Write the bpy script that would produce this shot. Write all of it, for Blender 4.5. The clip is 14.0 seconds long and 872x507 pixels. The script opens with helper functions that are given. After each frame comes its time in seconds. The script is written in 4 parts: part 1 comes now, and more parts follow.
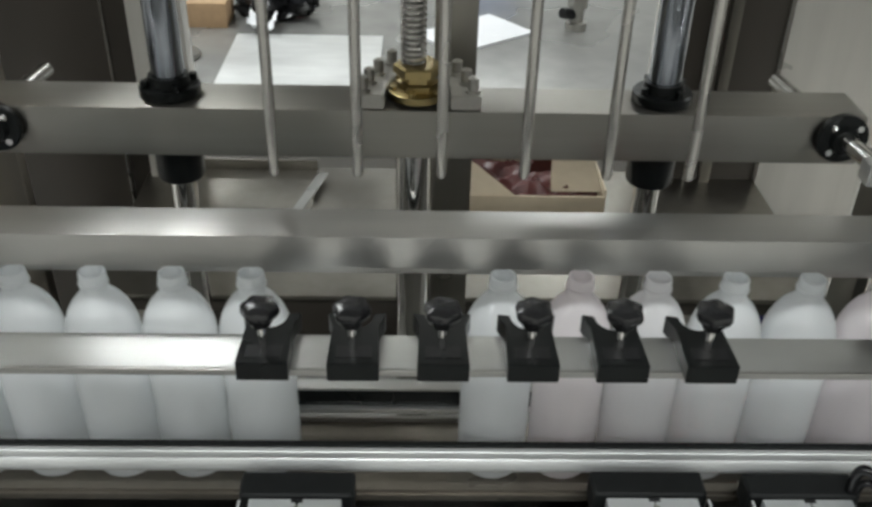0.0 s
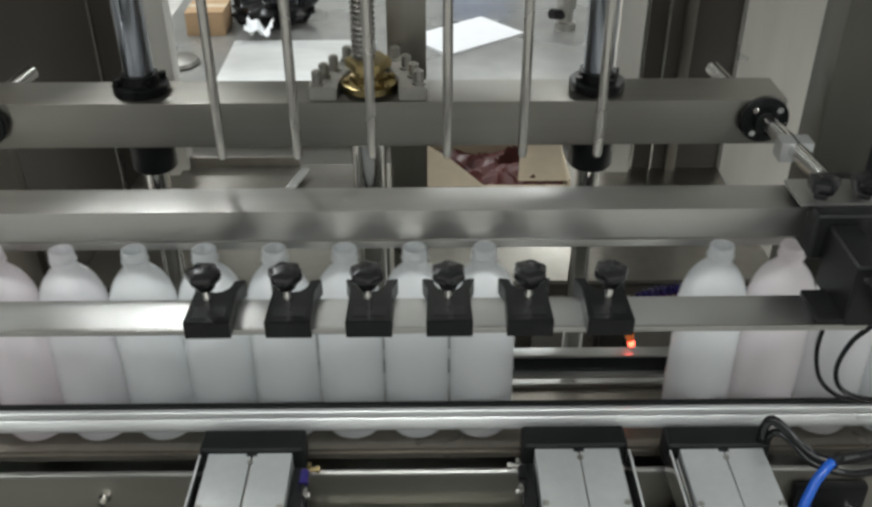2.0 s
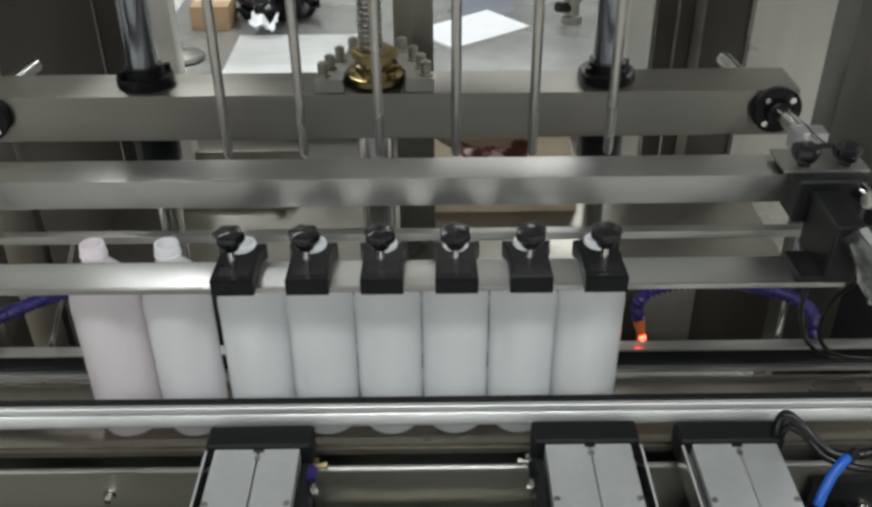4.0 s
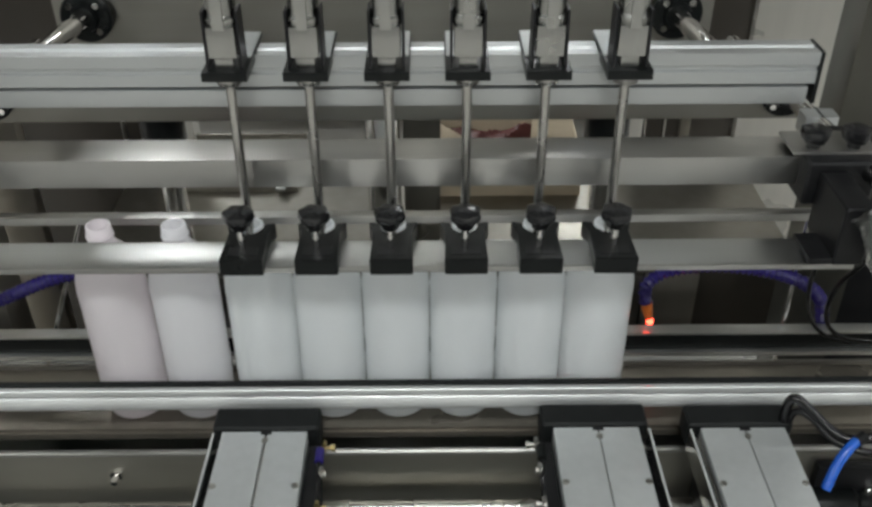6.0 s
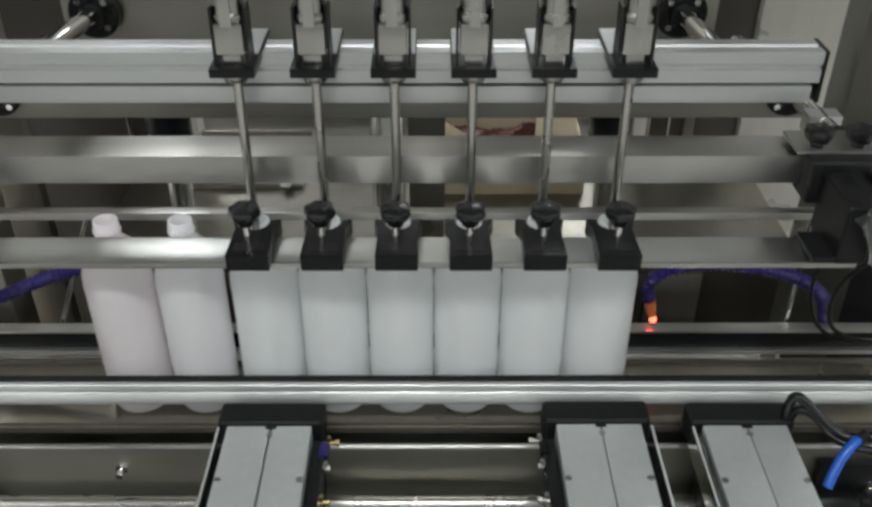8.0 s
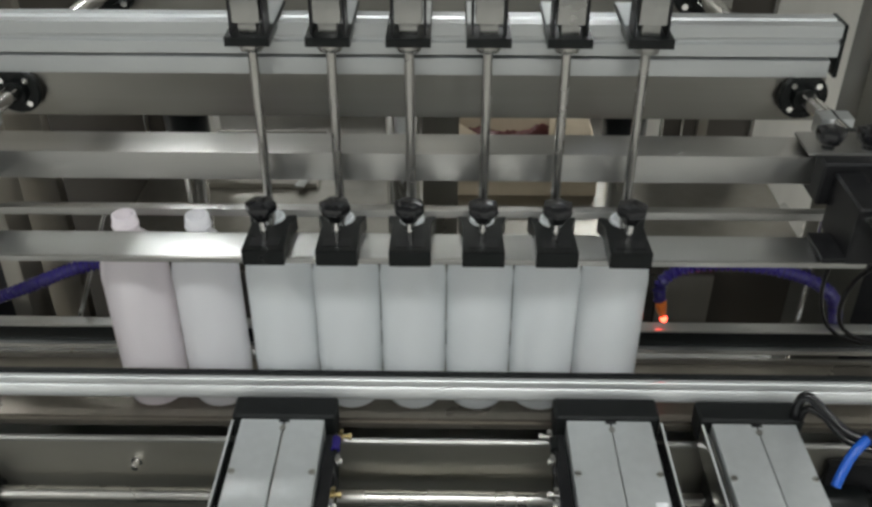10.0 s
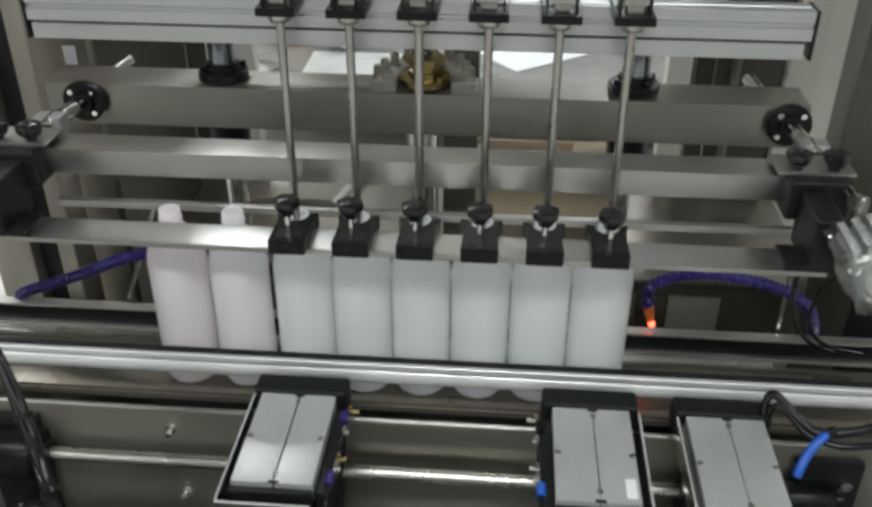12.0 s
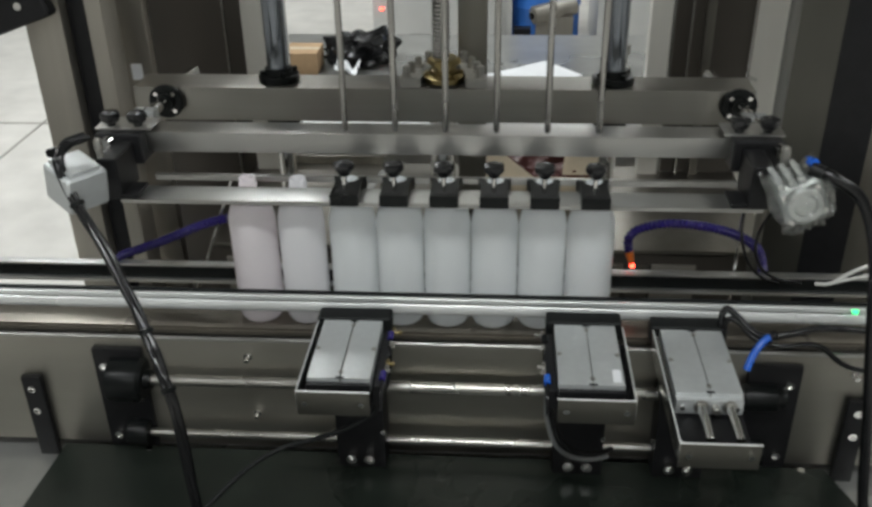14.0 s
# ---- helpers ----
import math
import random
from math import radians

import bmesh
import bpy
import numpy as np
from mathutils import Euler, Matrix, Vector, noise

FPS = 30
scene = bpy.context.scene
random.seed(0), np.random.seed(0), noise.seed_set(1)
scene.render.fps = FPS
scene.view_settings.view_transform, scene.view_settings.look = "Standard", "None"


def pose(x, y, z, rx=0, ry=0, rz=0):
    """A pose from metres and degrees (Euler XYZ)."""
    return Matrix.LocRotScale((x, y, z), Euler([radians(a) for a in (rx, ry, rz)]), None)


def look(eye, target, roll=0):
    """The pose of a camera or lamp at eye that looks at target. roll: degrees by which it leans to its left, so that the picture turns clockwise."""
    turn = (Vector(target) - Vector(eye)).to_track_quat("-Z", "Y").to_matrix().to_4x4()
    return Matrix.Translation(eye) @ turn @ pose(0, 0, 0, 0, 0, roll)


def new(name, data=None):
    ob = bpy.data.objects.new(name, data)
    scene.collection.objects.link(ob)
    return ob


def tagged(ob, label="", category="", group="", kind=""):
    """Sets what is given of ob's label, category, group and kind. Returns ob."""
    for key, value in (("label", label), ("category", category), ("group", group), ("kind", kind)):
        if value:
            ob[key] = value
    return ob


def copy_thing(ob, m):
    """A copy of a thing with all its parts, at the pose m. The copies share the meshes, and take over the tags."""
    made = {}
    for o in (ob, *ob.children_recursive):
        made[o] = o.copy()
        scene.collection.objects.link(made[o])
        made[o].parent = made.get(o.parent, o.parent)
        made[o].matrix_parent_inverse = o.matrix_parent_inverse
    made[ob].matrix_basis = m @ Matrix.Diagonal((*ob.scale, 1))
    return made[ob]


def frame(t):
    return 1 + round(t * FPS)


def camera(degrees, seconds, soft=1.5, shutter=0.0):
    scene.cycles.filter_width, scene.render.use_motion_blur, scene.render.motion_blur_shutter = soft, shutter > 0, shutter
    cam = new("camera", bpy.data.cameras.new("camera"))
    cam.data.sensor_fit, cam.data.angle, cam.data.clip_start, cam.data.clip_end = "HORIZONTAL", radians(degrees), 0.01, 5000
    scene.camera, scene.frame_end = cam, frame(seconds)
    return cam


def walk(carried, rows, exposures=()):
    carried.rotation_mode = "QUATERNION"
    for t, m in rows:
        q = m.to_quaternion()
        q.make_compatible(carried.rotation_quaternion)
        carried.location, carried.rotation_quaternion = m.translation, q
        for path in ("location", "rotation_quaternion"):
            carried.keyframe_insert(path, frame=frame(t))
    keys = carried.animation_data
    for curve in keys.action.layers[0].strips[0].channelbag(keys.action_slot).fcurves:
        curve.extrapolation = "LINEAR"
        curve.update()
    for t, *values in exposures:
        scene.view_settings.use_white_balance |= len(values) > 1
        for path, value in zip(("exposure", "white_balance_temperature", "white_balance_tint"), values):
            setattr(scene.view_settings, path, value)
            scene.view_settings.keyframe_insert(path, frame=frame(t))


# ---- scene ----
cam = camera(50.2, 14.0, soft=2.9, shutter=0.5)
PATH = [
    (0, (-0.064, -0.774, 1.648), (-0.016, 0.904, 0.562), 1.5),
    (0.5, (-0.034, -0.805, 1.664), (0.011, 0.883, 0.593), 0.6),
    (1, (-0.002, -0.855, 1.664), (0.044, 0.832, 0.591), 0.5),
    (1.5, (0.02, -0.867, 1.67), (0.041, 0.818, 0.593), -0.0),
    (2, (0.02, -0.872, 1.67), (0.033, 0.814, 0.593), -0.2),
    (2.5, (0.019, -0.869, 1.667), (0.023, 0.816, 0.59), -0.5),
    (3, (0.019, -0.866, 1.664), (0.02, 0.817, 0.583), -0.6),
    (5.5, (0.007, -0.857, 1.655), (0.011, 0.816, 0.558), -0.4),
    (6, (0.003, -0.858, 1.654), (0.012, 0.805, 0.543), -0.2),
    (6.5, (0.001, -0.86, 1.655), (0.013, 0.799, 0.539), -0.1),
    (7, (0.001, -0.865, 1.655), (0.008, 0.796, 0.541), -0.3),
    (7.5, (0.001, -0.863, 1.655), (0.009, 0.799, 0.541), -0.1),
    (10, (0.0, -0.879, 1.655), (-0.023, 0.788, 0.55), 0.1),
    (10.5, (0.001, -0.883, 1.656), (-0.033, 0.787, 0.556), 0.0),
    (11, (0.007, -0.899, 1.654), (-0.068, 0.784, 0.576), 0.1),
    (11.5, (0.026, -0.936, 1.667), (-0.096, 0.759, 0.613), 0.2),
    (12, (0.061, -1.009, 1.683), (-0.074, 0.697, 0.648), 0.2),
    (12.5, (0.079, -1.098, 1.689), (-0.067, 0.616, 0.668), 0.3),
    (13, (0.071, -1.159, 1.699), (-0.079, 0.565, 0.696), 0.3),
    (13.5, (0.028, -1.268, 1.717), (-0.132, 0.467, 0.736), -0.2),
    (14, (0.046, -1.345, 1.73), (-0.088, 0.401, 0.764), -1.0),
]
walk(cam, [(t, look(eye, target, roll)) for t, eye, target, roll in PATH], [(0.0, 0.05), (2.0, 0.07), (3.0, 0.04), (6.0, 0.04), (10.5, 0.06), (12.0, 0.08), (13.0, -0.08), (14.0, -0.17)])

# ---- world and light ----
world = bpy.data.worlds.new("hall_air")
world.use_nodes = True
scene.world = world
world.node_tree.nodes["Background"].inputs[0].default_value = (0.80, 0.84, 0.82, 1)
world.node_tree.nodes["Background"].inputs[1].default_value = 0.03


def lamp(x, y, z, sx, sy, watts):
    d = bpy.data.lights.new("tube_light", "AREA")
    d.shape, d.size, d.size_y, d.energy, d.color = "RECTANGLE", sx, sy, watts, (0.935, 0.985, 0.99)
    ob = new("tube_light", d)
    ob.location = (x, y, z)
    return ob


LAMPS = [(-3.0, -4.2), (0.0, -4.2), (3.0, -4.2), (-3.0, -1.7), (0.0, -1.7), (3.0, -1.7), (-1.5, 1.9), (-2.4, 2.65), (-2.6, 3.5), (1.4, 4.4), (4.2, 1.6), (-2.4, 6.2), (0.6, 6.6), (3.6, 6.2), (-5.6, 3.0)]
for lx, ly in LAMPS:
    lamp(lx, ly, 3.52, 1.2, 0.25, 35)


# ---- materials ----
def mat(name, color, rough=0.5, metal=0.0, vary=0.12, scale=30.0, bump=0.0, stretch=(1, 1, 1), bump_scale=200.0, emit=0.0, coat=0.0, brushed=0.0, rvary=0.12, spec=0.5):
    m = bpy.data.materials.new(name)
    m.use_nodes = True
    nt = m.node_tree
    b = nt.nodes["Principled BSDF"]
    b.inputs["Metallic"].default_value = metal
    b.inputs["Roughness"].default_value = rough
    b.inputs["Coat Weight"].default_value = coat
    b.inputs["Specular IOR Level"].default_value = spec
    if brushed:
        # grain along x: reflections smear across it
        grain = nt.nodes.new("ShaderNodeCombineXYZ")
        grain.inputs[1].default_value, grain.inputs[2].default_value = 0.7, 0.7
        nt.links.new(grain.outputs[0], b.inputs["Tangent"])
        b.inputs["Anisotropic"].default_value = brushed
    tc = nt.nodes.new("ShaderNodeTexCoord")
    mp = nt.nodes.new("ShaderNodeMapping")
    mp.inputs["Scale"].default_value = stretch
    nt.links.new(tc.outputs["Object"], mp.inputs["Vector"])
    n1 = nt.nodes.new("ShaderNodeTexNoise")
    n1.inputs["Scale"].default_value = scale
    n1.inputs["Detail"].default_value = 6
    nt.links.new(mp.outputs["Vector"], n1.inputs["Vector"])
    n2 = nt.nodes.new("ShaderNodeTexNoise")
    n2.inputs["Scale"].default_value = scale * 0.13
    n2.inputs["Detail"].default_value = 4
    nt.links.new(tc.outputs["Object"], n2.inputs["Vector"])
    add = nt.nodes.new("ShaderNodeMath")
    add.operation = "ADD"
    nt.links.new(n1.outputs["Fac"], add.inputs[0])
    nt.links.new(n2.outputs["Fac"], add.inputs[1])
    rng = nt.nodes.new("ShaderNodeMapRange")
    rng.inputs["From Min"].default_value, rng.inputs["From Max"].default_value = 0.6, 1.4
    rng.inputs["To Min"].default_value, rng.inputs["To Max"].default_value = 1 - vary, 1 + vary
    nt.links.new(add.outputs[0], rng.inputs["Value"])
    mul = nt.nodes.new("ShaderNodeVectorMath")
    mul.operation = "SCALE"
    mul.inputs[0].default_value = color
    nt.links.new(rng.outputs[0], mul.inputs["Scale"])
    nt.links.new(mul.outputs[0], b.inputs["Base Color"])
    r2 = nt.nodes.new("ShaderNodeMapRange")
    r2.inputs["From Min"].default_value, r2.inputs["From Max"].default_value = 0.3, 0.7
    r2.inputs["To Min"].default_value, r2.inputs["To Max"].default_value = max(0.02, rough * (1 - rvary)), min(1, rough * (1 + rvary))
    nt.links.new(n2.outputs["Fac"], r2.inputs["Value"])
    nt.links.new(r2.outputs[0], b.inputs["Roughness"])
    if bump:
        n3 = nt.nodes.new("ShaderNodeTexNoise")
        n3.inputs["Scale"].default_value = bump_scale
        n3.inputs["Detail"].default_value = 4
        nt.links.new(mp.outputs["Vector"], n3.inputs["Vector"])
        bp = nt.nodes.new("ShaderNodeBump")
        bp.inputs["Strength"].default_value = bump
        bp.inputs["Distance"].default_value = 0.001
        nt.links.new(n3.outputs["Fac"], bp.inputs["Height"])
        nt.links.new(bp.outputs[0], b.inputs["Normal"])
    if emit:
        b.inputs["Emission Color"].default_value = (*color, 1)
        b.inputs["Emission Strength"].default_value = emit
    return m


STEEL = mat("brushed_stainless", (0.40, 0.395, 0.375), 0.34, 1.0, 0.07, 60, 0.0, (0.04, 1, 1), rvary=0.15, brushed=0.75)
BEAM = mat("brownish_brushed_stainless", (0.285, 0.274, 0.248), 0.36, 1.0, 0.09, 60, 0.0, (0.04, 1, 1), rvary=0.2, brushed=0.7)
PANEL = mat("side_panel_stainless", (0.34, 0.326, 0.288), 0.45, 1.0, 0.16, 14, 0.08, (0.15, 1, 1), 500, rvary=0.3)
STEELV = mat("brushed_stainless_upright", (0.27, 0.256, 0.228), 0.36, 1.0, 0.12, 40, 0.0, (1, 1, 0.05), rvary=0.25)
PALESTEEL = mat("pale_frame_stainless", (0.40, 0.375, 0.33), 0.40, 0.9, 0.14, 26, 0.0, (1, 1, 0.06), rvary=0.3)
# pale, mostly diffuse base: the door post's bright reflection is put into the colour
POSTSTEEL = mat("pale_post_stainless", (0.66, 0.64, 0.59), 0.32, 0.30, 0.12, 22, 0.0, (1, 0.3, 0.08), rvary=0.3)
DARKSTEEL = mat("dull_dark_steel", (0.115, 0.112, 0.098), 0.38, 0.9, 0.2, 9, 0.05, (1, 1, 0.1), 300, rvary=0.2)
GUIDE = mat("satin_guide_rail", (0.72, 0.73, 0.72), 0.42, 0.55, 0.12, 25, 0.25, (0.25, 1, 1), 60, rvary=0.3)
TUBE = mat("dull_guide_tube", (0.70, 0.71, 0.70), 0.30, 0.40, 0.12, 25, 0.2, (0.25, 1, 1), 50, rvary=0.3)
RAIL = mat("bright_rail_stainless", (0.55, 0.555, 0.54), 0.36, 1.0, 0.08, 40, 0.0, (0.05, 1, 1), rvary=0.2, brushed=0.6)
POLISH = mat("polished_stainless", (0.62, 0.62, 0.60), 0.24, 1.0, 0.05, 25, 0.0, (0.1, 1, 1), 300, rvary=0.2)
SHAFT = mat("ground_shaft_steel", (0.44, 0.43, 0.40), 0.27, 1.0, 0.08, 40, 0.0, (0.1, 1, 1), rvary=0.2)
CHROME = mat("hard_chrome", (0.66, 0.65, 0.63), 0.10, 1.0, 0.05, 20, rvary=0.3)
RODSTEEL = mat("nozzle_stainless", (0.40, 0.39, 0.37), 0.25, 1.0, 0.10, 60, 0.0, (1, 1, 0.1), rvary=0.25)
ALU = mat("anodised_aluminium", (0.49, 0.505, 0.505), 0.42, 0.85, 0.05, 60, 0.05, (0.05, 1, 1), 900)
ALUGREY = mat("cylinder_aluminium", (0.60, 0.62, 0.62), 0.44, 0.62, 0.06, 90, 0.05, (1, 1, 1), 1200)
VALVE = mat("valve_stainless", (0.33, 0.33, 0.315), 0.26, 1.0, 0.15, 60, 0.1, (1, 1, 0.3), 150, rvary=0.3)
CAST = mat("cast_plate_steel", (0.42, 0.41, 0.38), 0.38, 1.0, 0.12, 80, 0.15)
BRASS = mat("brass", (0.36, 0.285, 0.135), 0.32, 1.0, 0.16, 60, 0.05)
BLACK = mat("black_plastic", (0.006, 0.007, 0.007), 0.30, 0.0, 0.25, 70, 0.06, spec=0.2)
MATTE = mat("matte_black_plastic", (0.009, 0.010, 0.010), 0.55, 0.0, 0.3, 60, 0.08, spec=0.2)
KNOB = mat("glossy_black_knob", (0.010, 0.010, 0.011), 0.20, 0.0, 0.2, 70)
RUBBER = mat("black_rubber", (0.007, 0.007, 0.0075), 0.22, 0.0, 0.25, 50, 0.1, spec=0.4)
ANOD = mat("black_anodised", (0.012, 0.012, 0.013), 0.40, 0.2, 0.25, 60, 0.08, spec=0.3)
HDPE = mat("white_polyethylene", (0.970, 0.980, 0.985), 0.17, 0.0, 0.015, 18, 0.05, (1, 1, 1), 120)
nt = HDPE.node_tree
oi, mixn = nt.nodes.new("ShaderNodeObjectInfo"), nt.nodes.new("ShaderNodeMix")
mixn.data_type, mixn.blend_type = "RGBA", "MULTIPLY"
mixn.inputs[0].default_value = 1.0
link = nt.nodes["Principled BSDF"].inputs["Base Color"].links[0]
src = link.from_socket
nt.links.new(src, mixn.inputs[6])
nt.links.new(oi.outputs["Color"], mixn.inputs[7])
nt.links.new(mixn.outputs[2], nt.nodes["Principled BSDF"].inputs["Base Color"])
# thin wall: part of the light passes through
thin, blend = nt.nodes.new("ShaderNodeBsdfTranslucent"), nt.nodes.new("ShaderNodeMixShader")
blend.inputs[0].default_value = 0.48
nt.links.new(mixn.outputs[2], thin.inputs["Color"])
nt.links.new(nt.nodes["Principled BSDF"].outputs[0], blend.inputs[1])
nt.links.new(thin.outputs[0], blend.inputs[2])
nt.links.new(blend.outputs[0], nt.nodes["Material Output"].inputs["Surface"])
CLEAR = mat("wrapped_cylinder_aluminium", (0.52, 0.54, 0.53), 0.24, 0.6, 0.25, 70, 0.9, (1, 1, 1), 70, coat=0.5)
WRAP = bpy.data.materials.new("clear_plastic_wrap")
WRAP.use_nodes = True
wb = WRAP.node_tree.nodes["Principled BSDF"]
wb.inputs["Base Color"].default_value = (0.97, 0.98, 0.975, 1)
wb.inputs["Roughness"].default_value = 0.05
wb.inputs["Transmission Weight"].default_value = 1.0
wb.inputs["IOR"].default_value = 1.10
wb.inputs["Coat Weight"].default_value = 0.6
wn, wp = WRAP.node_tree.nodes.new("ShaderNodeTexNoise"), WRAP.node_tree.nodes.new("ShaderNodeBump")
wn.inputs["Scale"].default_value, wp.inputs["Strength"].default_value, wp.inputs["Distance"].default_value = 90, 0.8, 0.004
WRAP.node_tree.links.new(wn.outputs["Fac"], wp.inputs["Height"])
WRAP.node_tree.links.new(wp.outputs[0], wb.inputs["Normal"])
PURPLE = mat("indigo_flexible_hose", (0.020, 0.013, 0.12), 0.26, 0.0, 0.2, 60)
BLUE = mat("blue_air_tube", (0.012, 0.10, 0.50), 0.28, 0.0, 0.1, 40)
ORANGE = mat("orange_nozzle", (0.80, 0.20, 0.03), 0.35, 0.0, 0.1, 40)
RED = mat("red_indicator", (1.0, 0.06, 0.03), 0.3, emit=10.0)
GREEN = mat("green_indicator", (0.05, 0.9, 0.25), 0.3, emit=2.5)
BELT = mat("brown_grey_chain_belt", (0.20, 0.18, 0.15), 0.30, 0.6, 0.12, 60, 0.08)
DARKPANEL = mat("dark_smoked_panel", (0.055, 0.048, 0.040), 0.35, 0.2, 0.15, 6, 0.0, (1, 1, 0.2))
MAT_DK = mat("dark_green_black_cover", (0.014, 0.018, 0.0145), 0.30, 0.0, 0.35, 12, 0.1, spec=0.35, rvary=0.35)
CARD = mat("cardboard", (0.42, 0.28, 0.16), 0.8, 0.0, 0.12, 40, 0.2)
TAN = mat("pale_board", (0.52, 0.44, 0.32), 0.8, 0.0, 0.1, 30, 0.1)
PAPER = mat("white_paper", (0.80, 0.81, 0.83), 0.75, 0.0, 0.03, 20)
WINE = mat("dark_red_film", (0.085, 0.022, 0.02), 0.4, 0.0, 0.4, 40, 0.3)
CABINET = mat("worn_cabinet_steel", (0.30, 0.28, 0.245), 0.42, 0.5, 0.25, 10, 0.05, (1, 1, 0.15), 200)
BENCH = mat("worn_bench_steel", (0.35, 0.35, 0.335), 0.28, 0.5, 0.22, 9, 0.05)
FLOOR = mat("pale_concrete", (0.62, 0.60, 0.565), 0.55, 0.0, 0.20, 5.0, 0.2, (1, 1, 1), 60)
WALL = mat("off_white_wall", (0.46, 0.455, 0.44), 0.8, 0.0, 0.06, 2.0)
CEIL = mat("grey_ceiling", (0.34, 0.34, 0.33), 0.85, 0.0, 0.08, 2.0)
LAMPGLOW = mat("lamp_diffuser", (1.0, 0.98, 0.93), 0.6, emit=6.0)
DRUM = mat("blue_drum", (0.03, 0.16, 0.55), 0.35, 0.0, 0.1, 10)
WHITEP = mat("white_enamel", (0.62, 0.62, 0.60), 0.35, 0.0, 0.05, 10)
COLBLUE = mat("hard_chrome_column", (0.26, 0.28, 0.31), 0.18, 1.0, 0.06, 20, rvary=0.3)
TIE = mat("white_cable_tie", (0.70, 0.69, 0.66), 0.4)

# ---- building helpers ----
ORIGIN = {}


def thing(name, at, label, category, group="", kind=""):
    ob = new(name)
    ob.location = at
    ob.empty_display_size = 0.05
    ORIGIN[ob] = Vector(at)
    return tagged(ob, label, category, group, kind)


def part(name, bm, material, parent=None, label="", smooth=True):
    o = ORIGIN[parent] if parent else Vector((0, 0, 0))
    bmesh.ops.translate(bm, verts=bm.verts, vec=-o)
    me = bpy.data.meshes.new(name)
    bm.to_mesh(me)
    bm.free()
    me.materials.append(material)
    if smooth:
        me.set_sharp_from_angle(angle=radians(35))
    ob = new(name, me)
    if parent:
        ob.parent = parent
    ORIGIN[ob] = o
    return tagged(ob, label)


def solid(name, bm, material, label, category="", kind="", group=""):
    return tagged(part(name, bm, material), label, category, group, kind)


def box(bm, x0, x1, y0, y1, z0, z1, bev=0.0012, seg=2):
    r = bmesh.ops.create_cube(bm, size=1)
    vs = r["verts"]
    for v in vs:
        v.co = Vector(((x0 + x1) / 2 + v.co.x * (x1 - x0), (y0 + y1) / 2 + v.co.y * (y1 - y0), (z0 + z1) / 2 + v.co.z * (z1 - z0)))
    if bev:
        es = list({e for v in vs for e in v.link_edges})
        bmesh.ops.bevel(bm, geom=es, offset=bev, segments=seg, affect="EDGES", profile=0.7)
    return bm


def rod(bm, p0, p1, r, seg=20, r2=None, bev=0.0):
    p0, p1 = Vector(p0), Vector(p1)
    d = p1 - p0
    m = Matrix.Translation((p0 + p1) / 2) @ d.to_track_quat("Z", "Y").to_matrix().to_4x4()
    res = bmesh.ops.create_cone(bm, cap_ends=True, segments=seg, radius1=r, radius2=r if r2 is None else r2, depth=d.length, matrix=m)
    if bev:
        es = [e for e in {e for v in res["verts"] for e in v.link_edges} if len(e.link_faces) == 2 and e.calc_face_angle(0) > 1.0]
        bmesh.ops.bevel(bm, geom=es, offset=bev, segments=2, affect="EDGES")
    for f in bm.faces:
        f.smooth = True
    return bm


def turned(bm, cx, cy, cz, prof, seg=28, axis="Z"):
    rings = []
    for r, h in prof:
        ring = []
        for i in range(seg):
            a = 2 * math.pi * i / seg
            if axis == "Z":
                co = (cx + r * math.cos(a), cy + r * math.sin(a), cz + h)
            elif axis == "Y":
                co = (cx + r * math.cos(a), cy - h, cz + r * math.sin(a))
            else:
                co = (cx + h, cy + r * math.cos(a), cz + r * math.sin(a))
            ring.append(bm.verts.new(co))
        rings.append(ring)
    for a, b in zip(rings, rings[1:]):
        for i in range(seg):
            bm.faces.new((a[i], a[(i + 1) % seg], b[(i + 1) % seg], b[i]))
    bm.faces.new(list(reversed(rings[0])))
    bm.faces.new(rings[-1])
    for f in bm.faces:
        f.smooth = True
    bmesh.ops.recalc_face_normals(bm, faces=bm.faces)
    return bm


def smooth_path(pts, n=8):
    pts = [Vector(p) for p in pts]
    out = []
    ext = [2 * pts[0] - pts[1]] + pts + [2 * pts[-1] - pts[-2]]
    for i in range(1, len(ext) - 2):
        a, b, c, d = ext[i - 1:i + 3]
        for k in range(n):
            t = k / n
            out.append(0.5 * ((2 * b) + (c - a) * t + (2 * a - 5 * b + 4 * c - d) * t * t + (3 * b - a - 3 * c + d) * t ** 3))
    out.append(pts[-1])
    return out


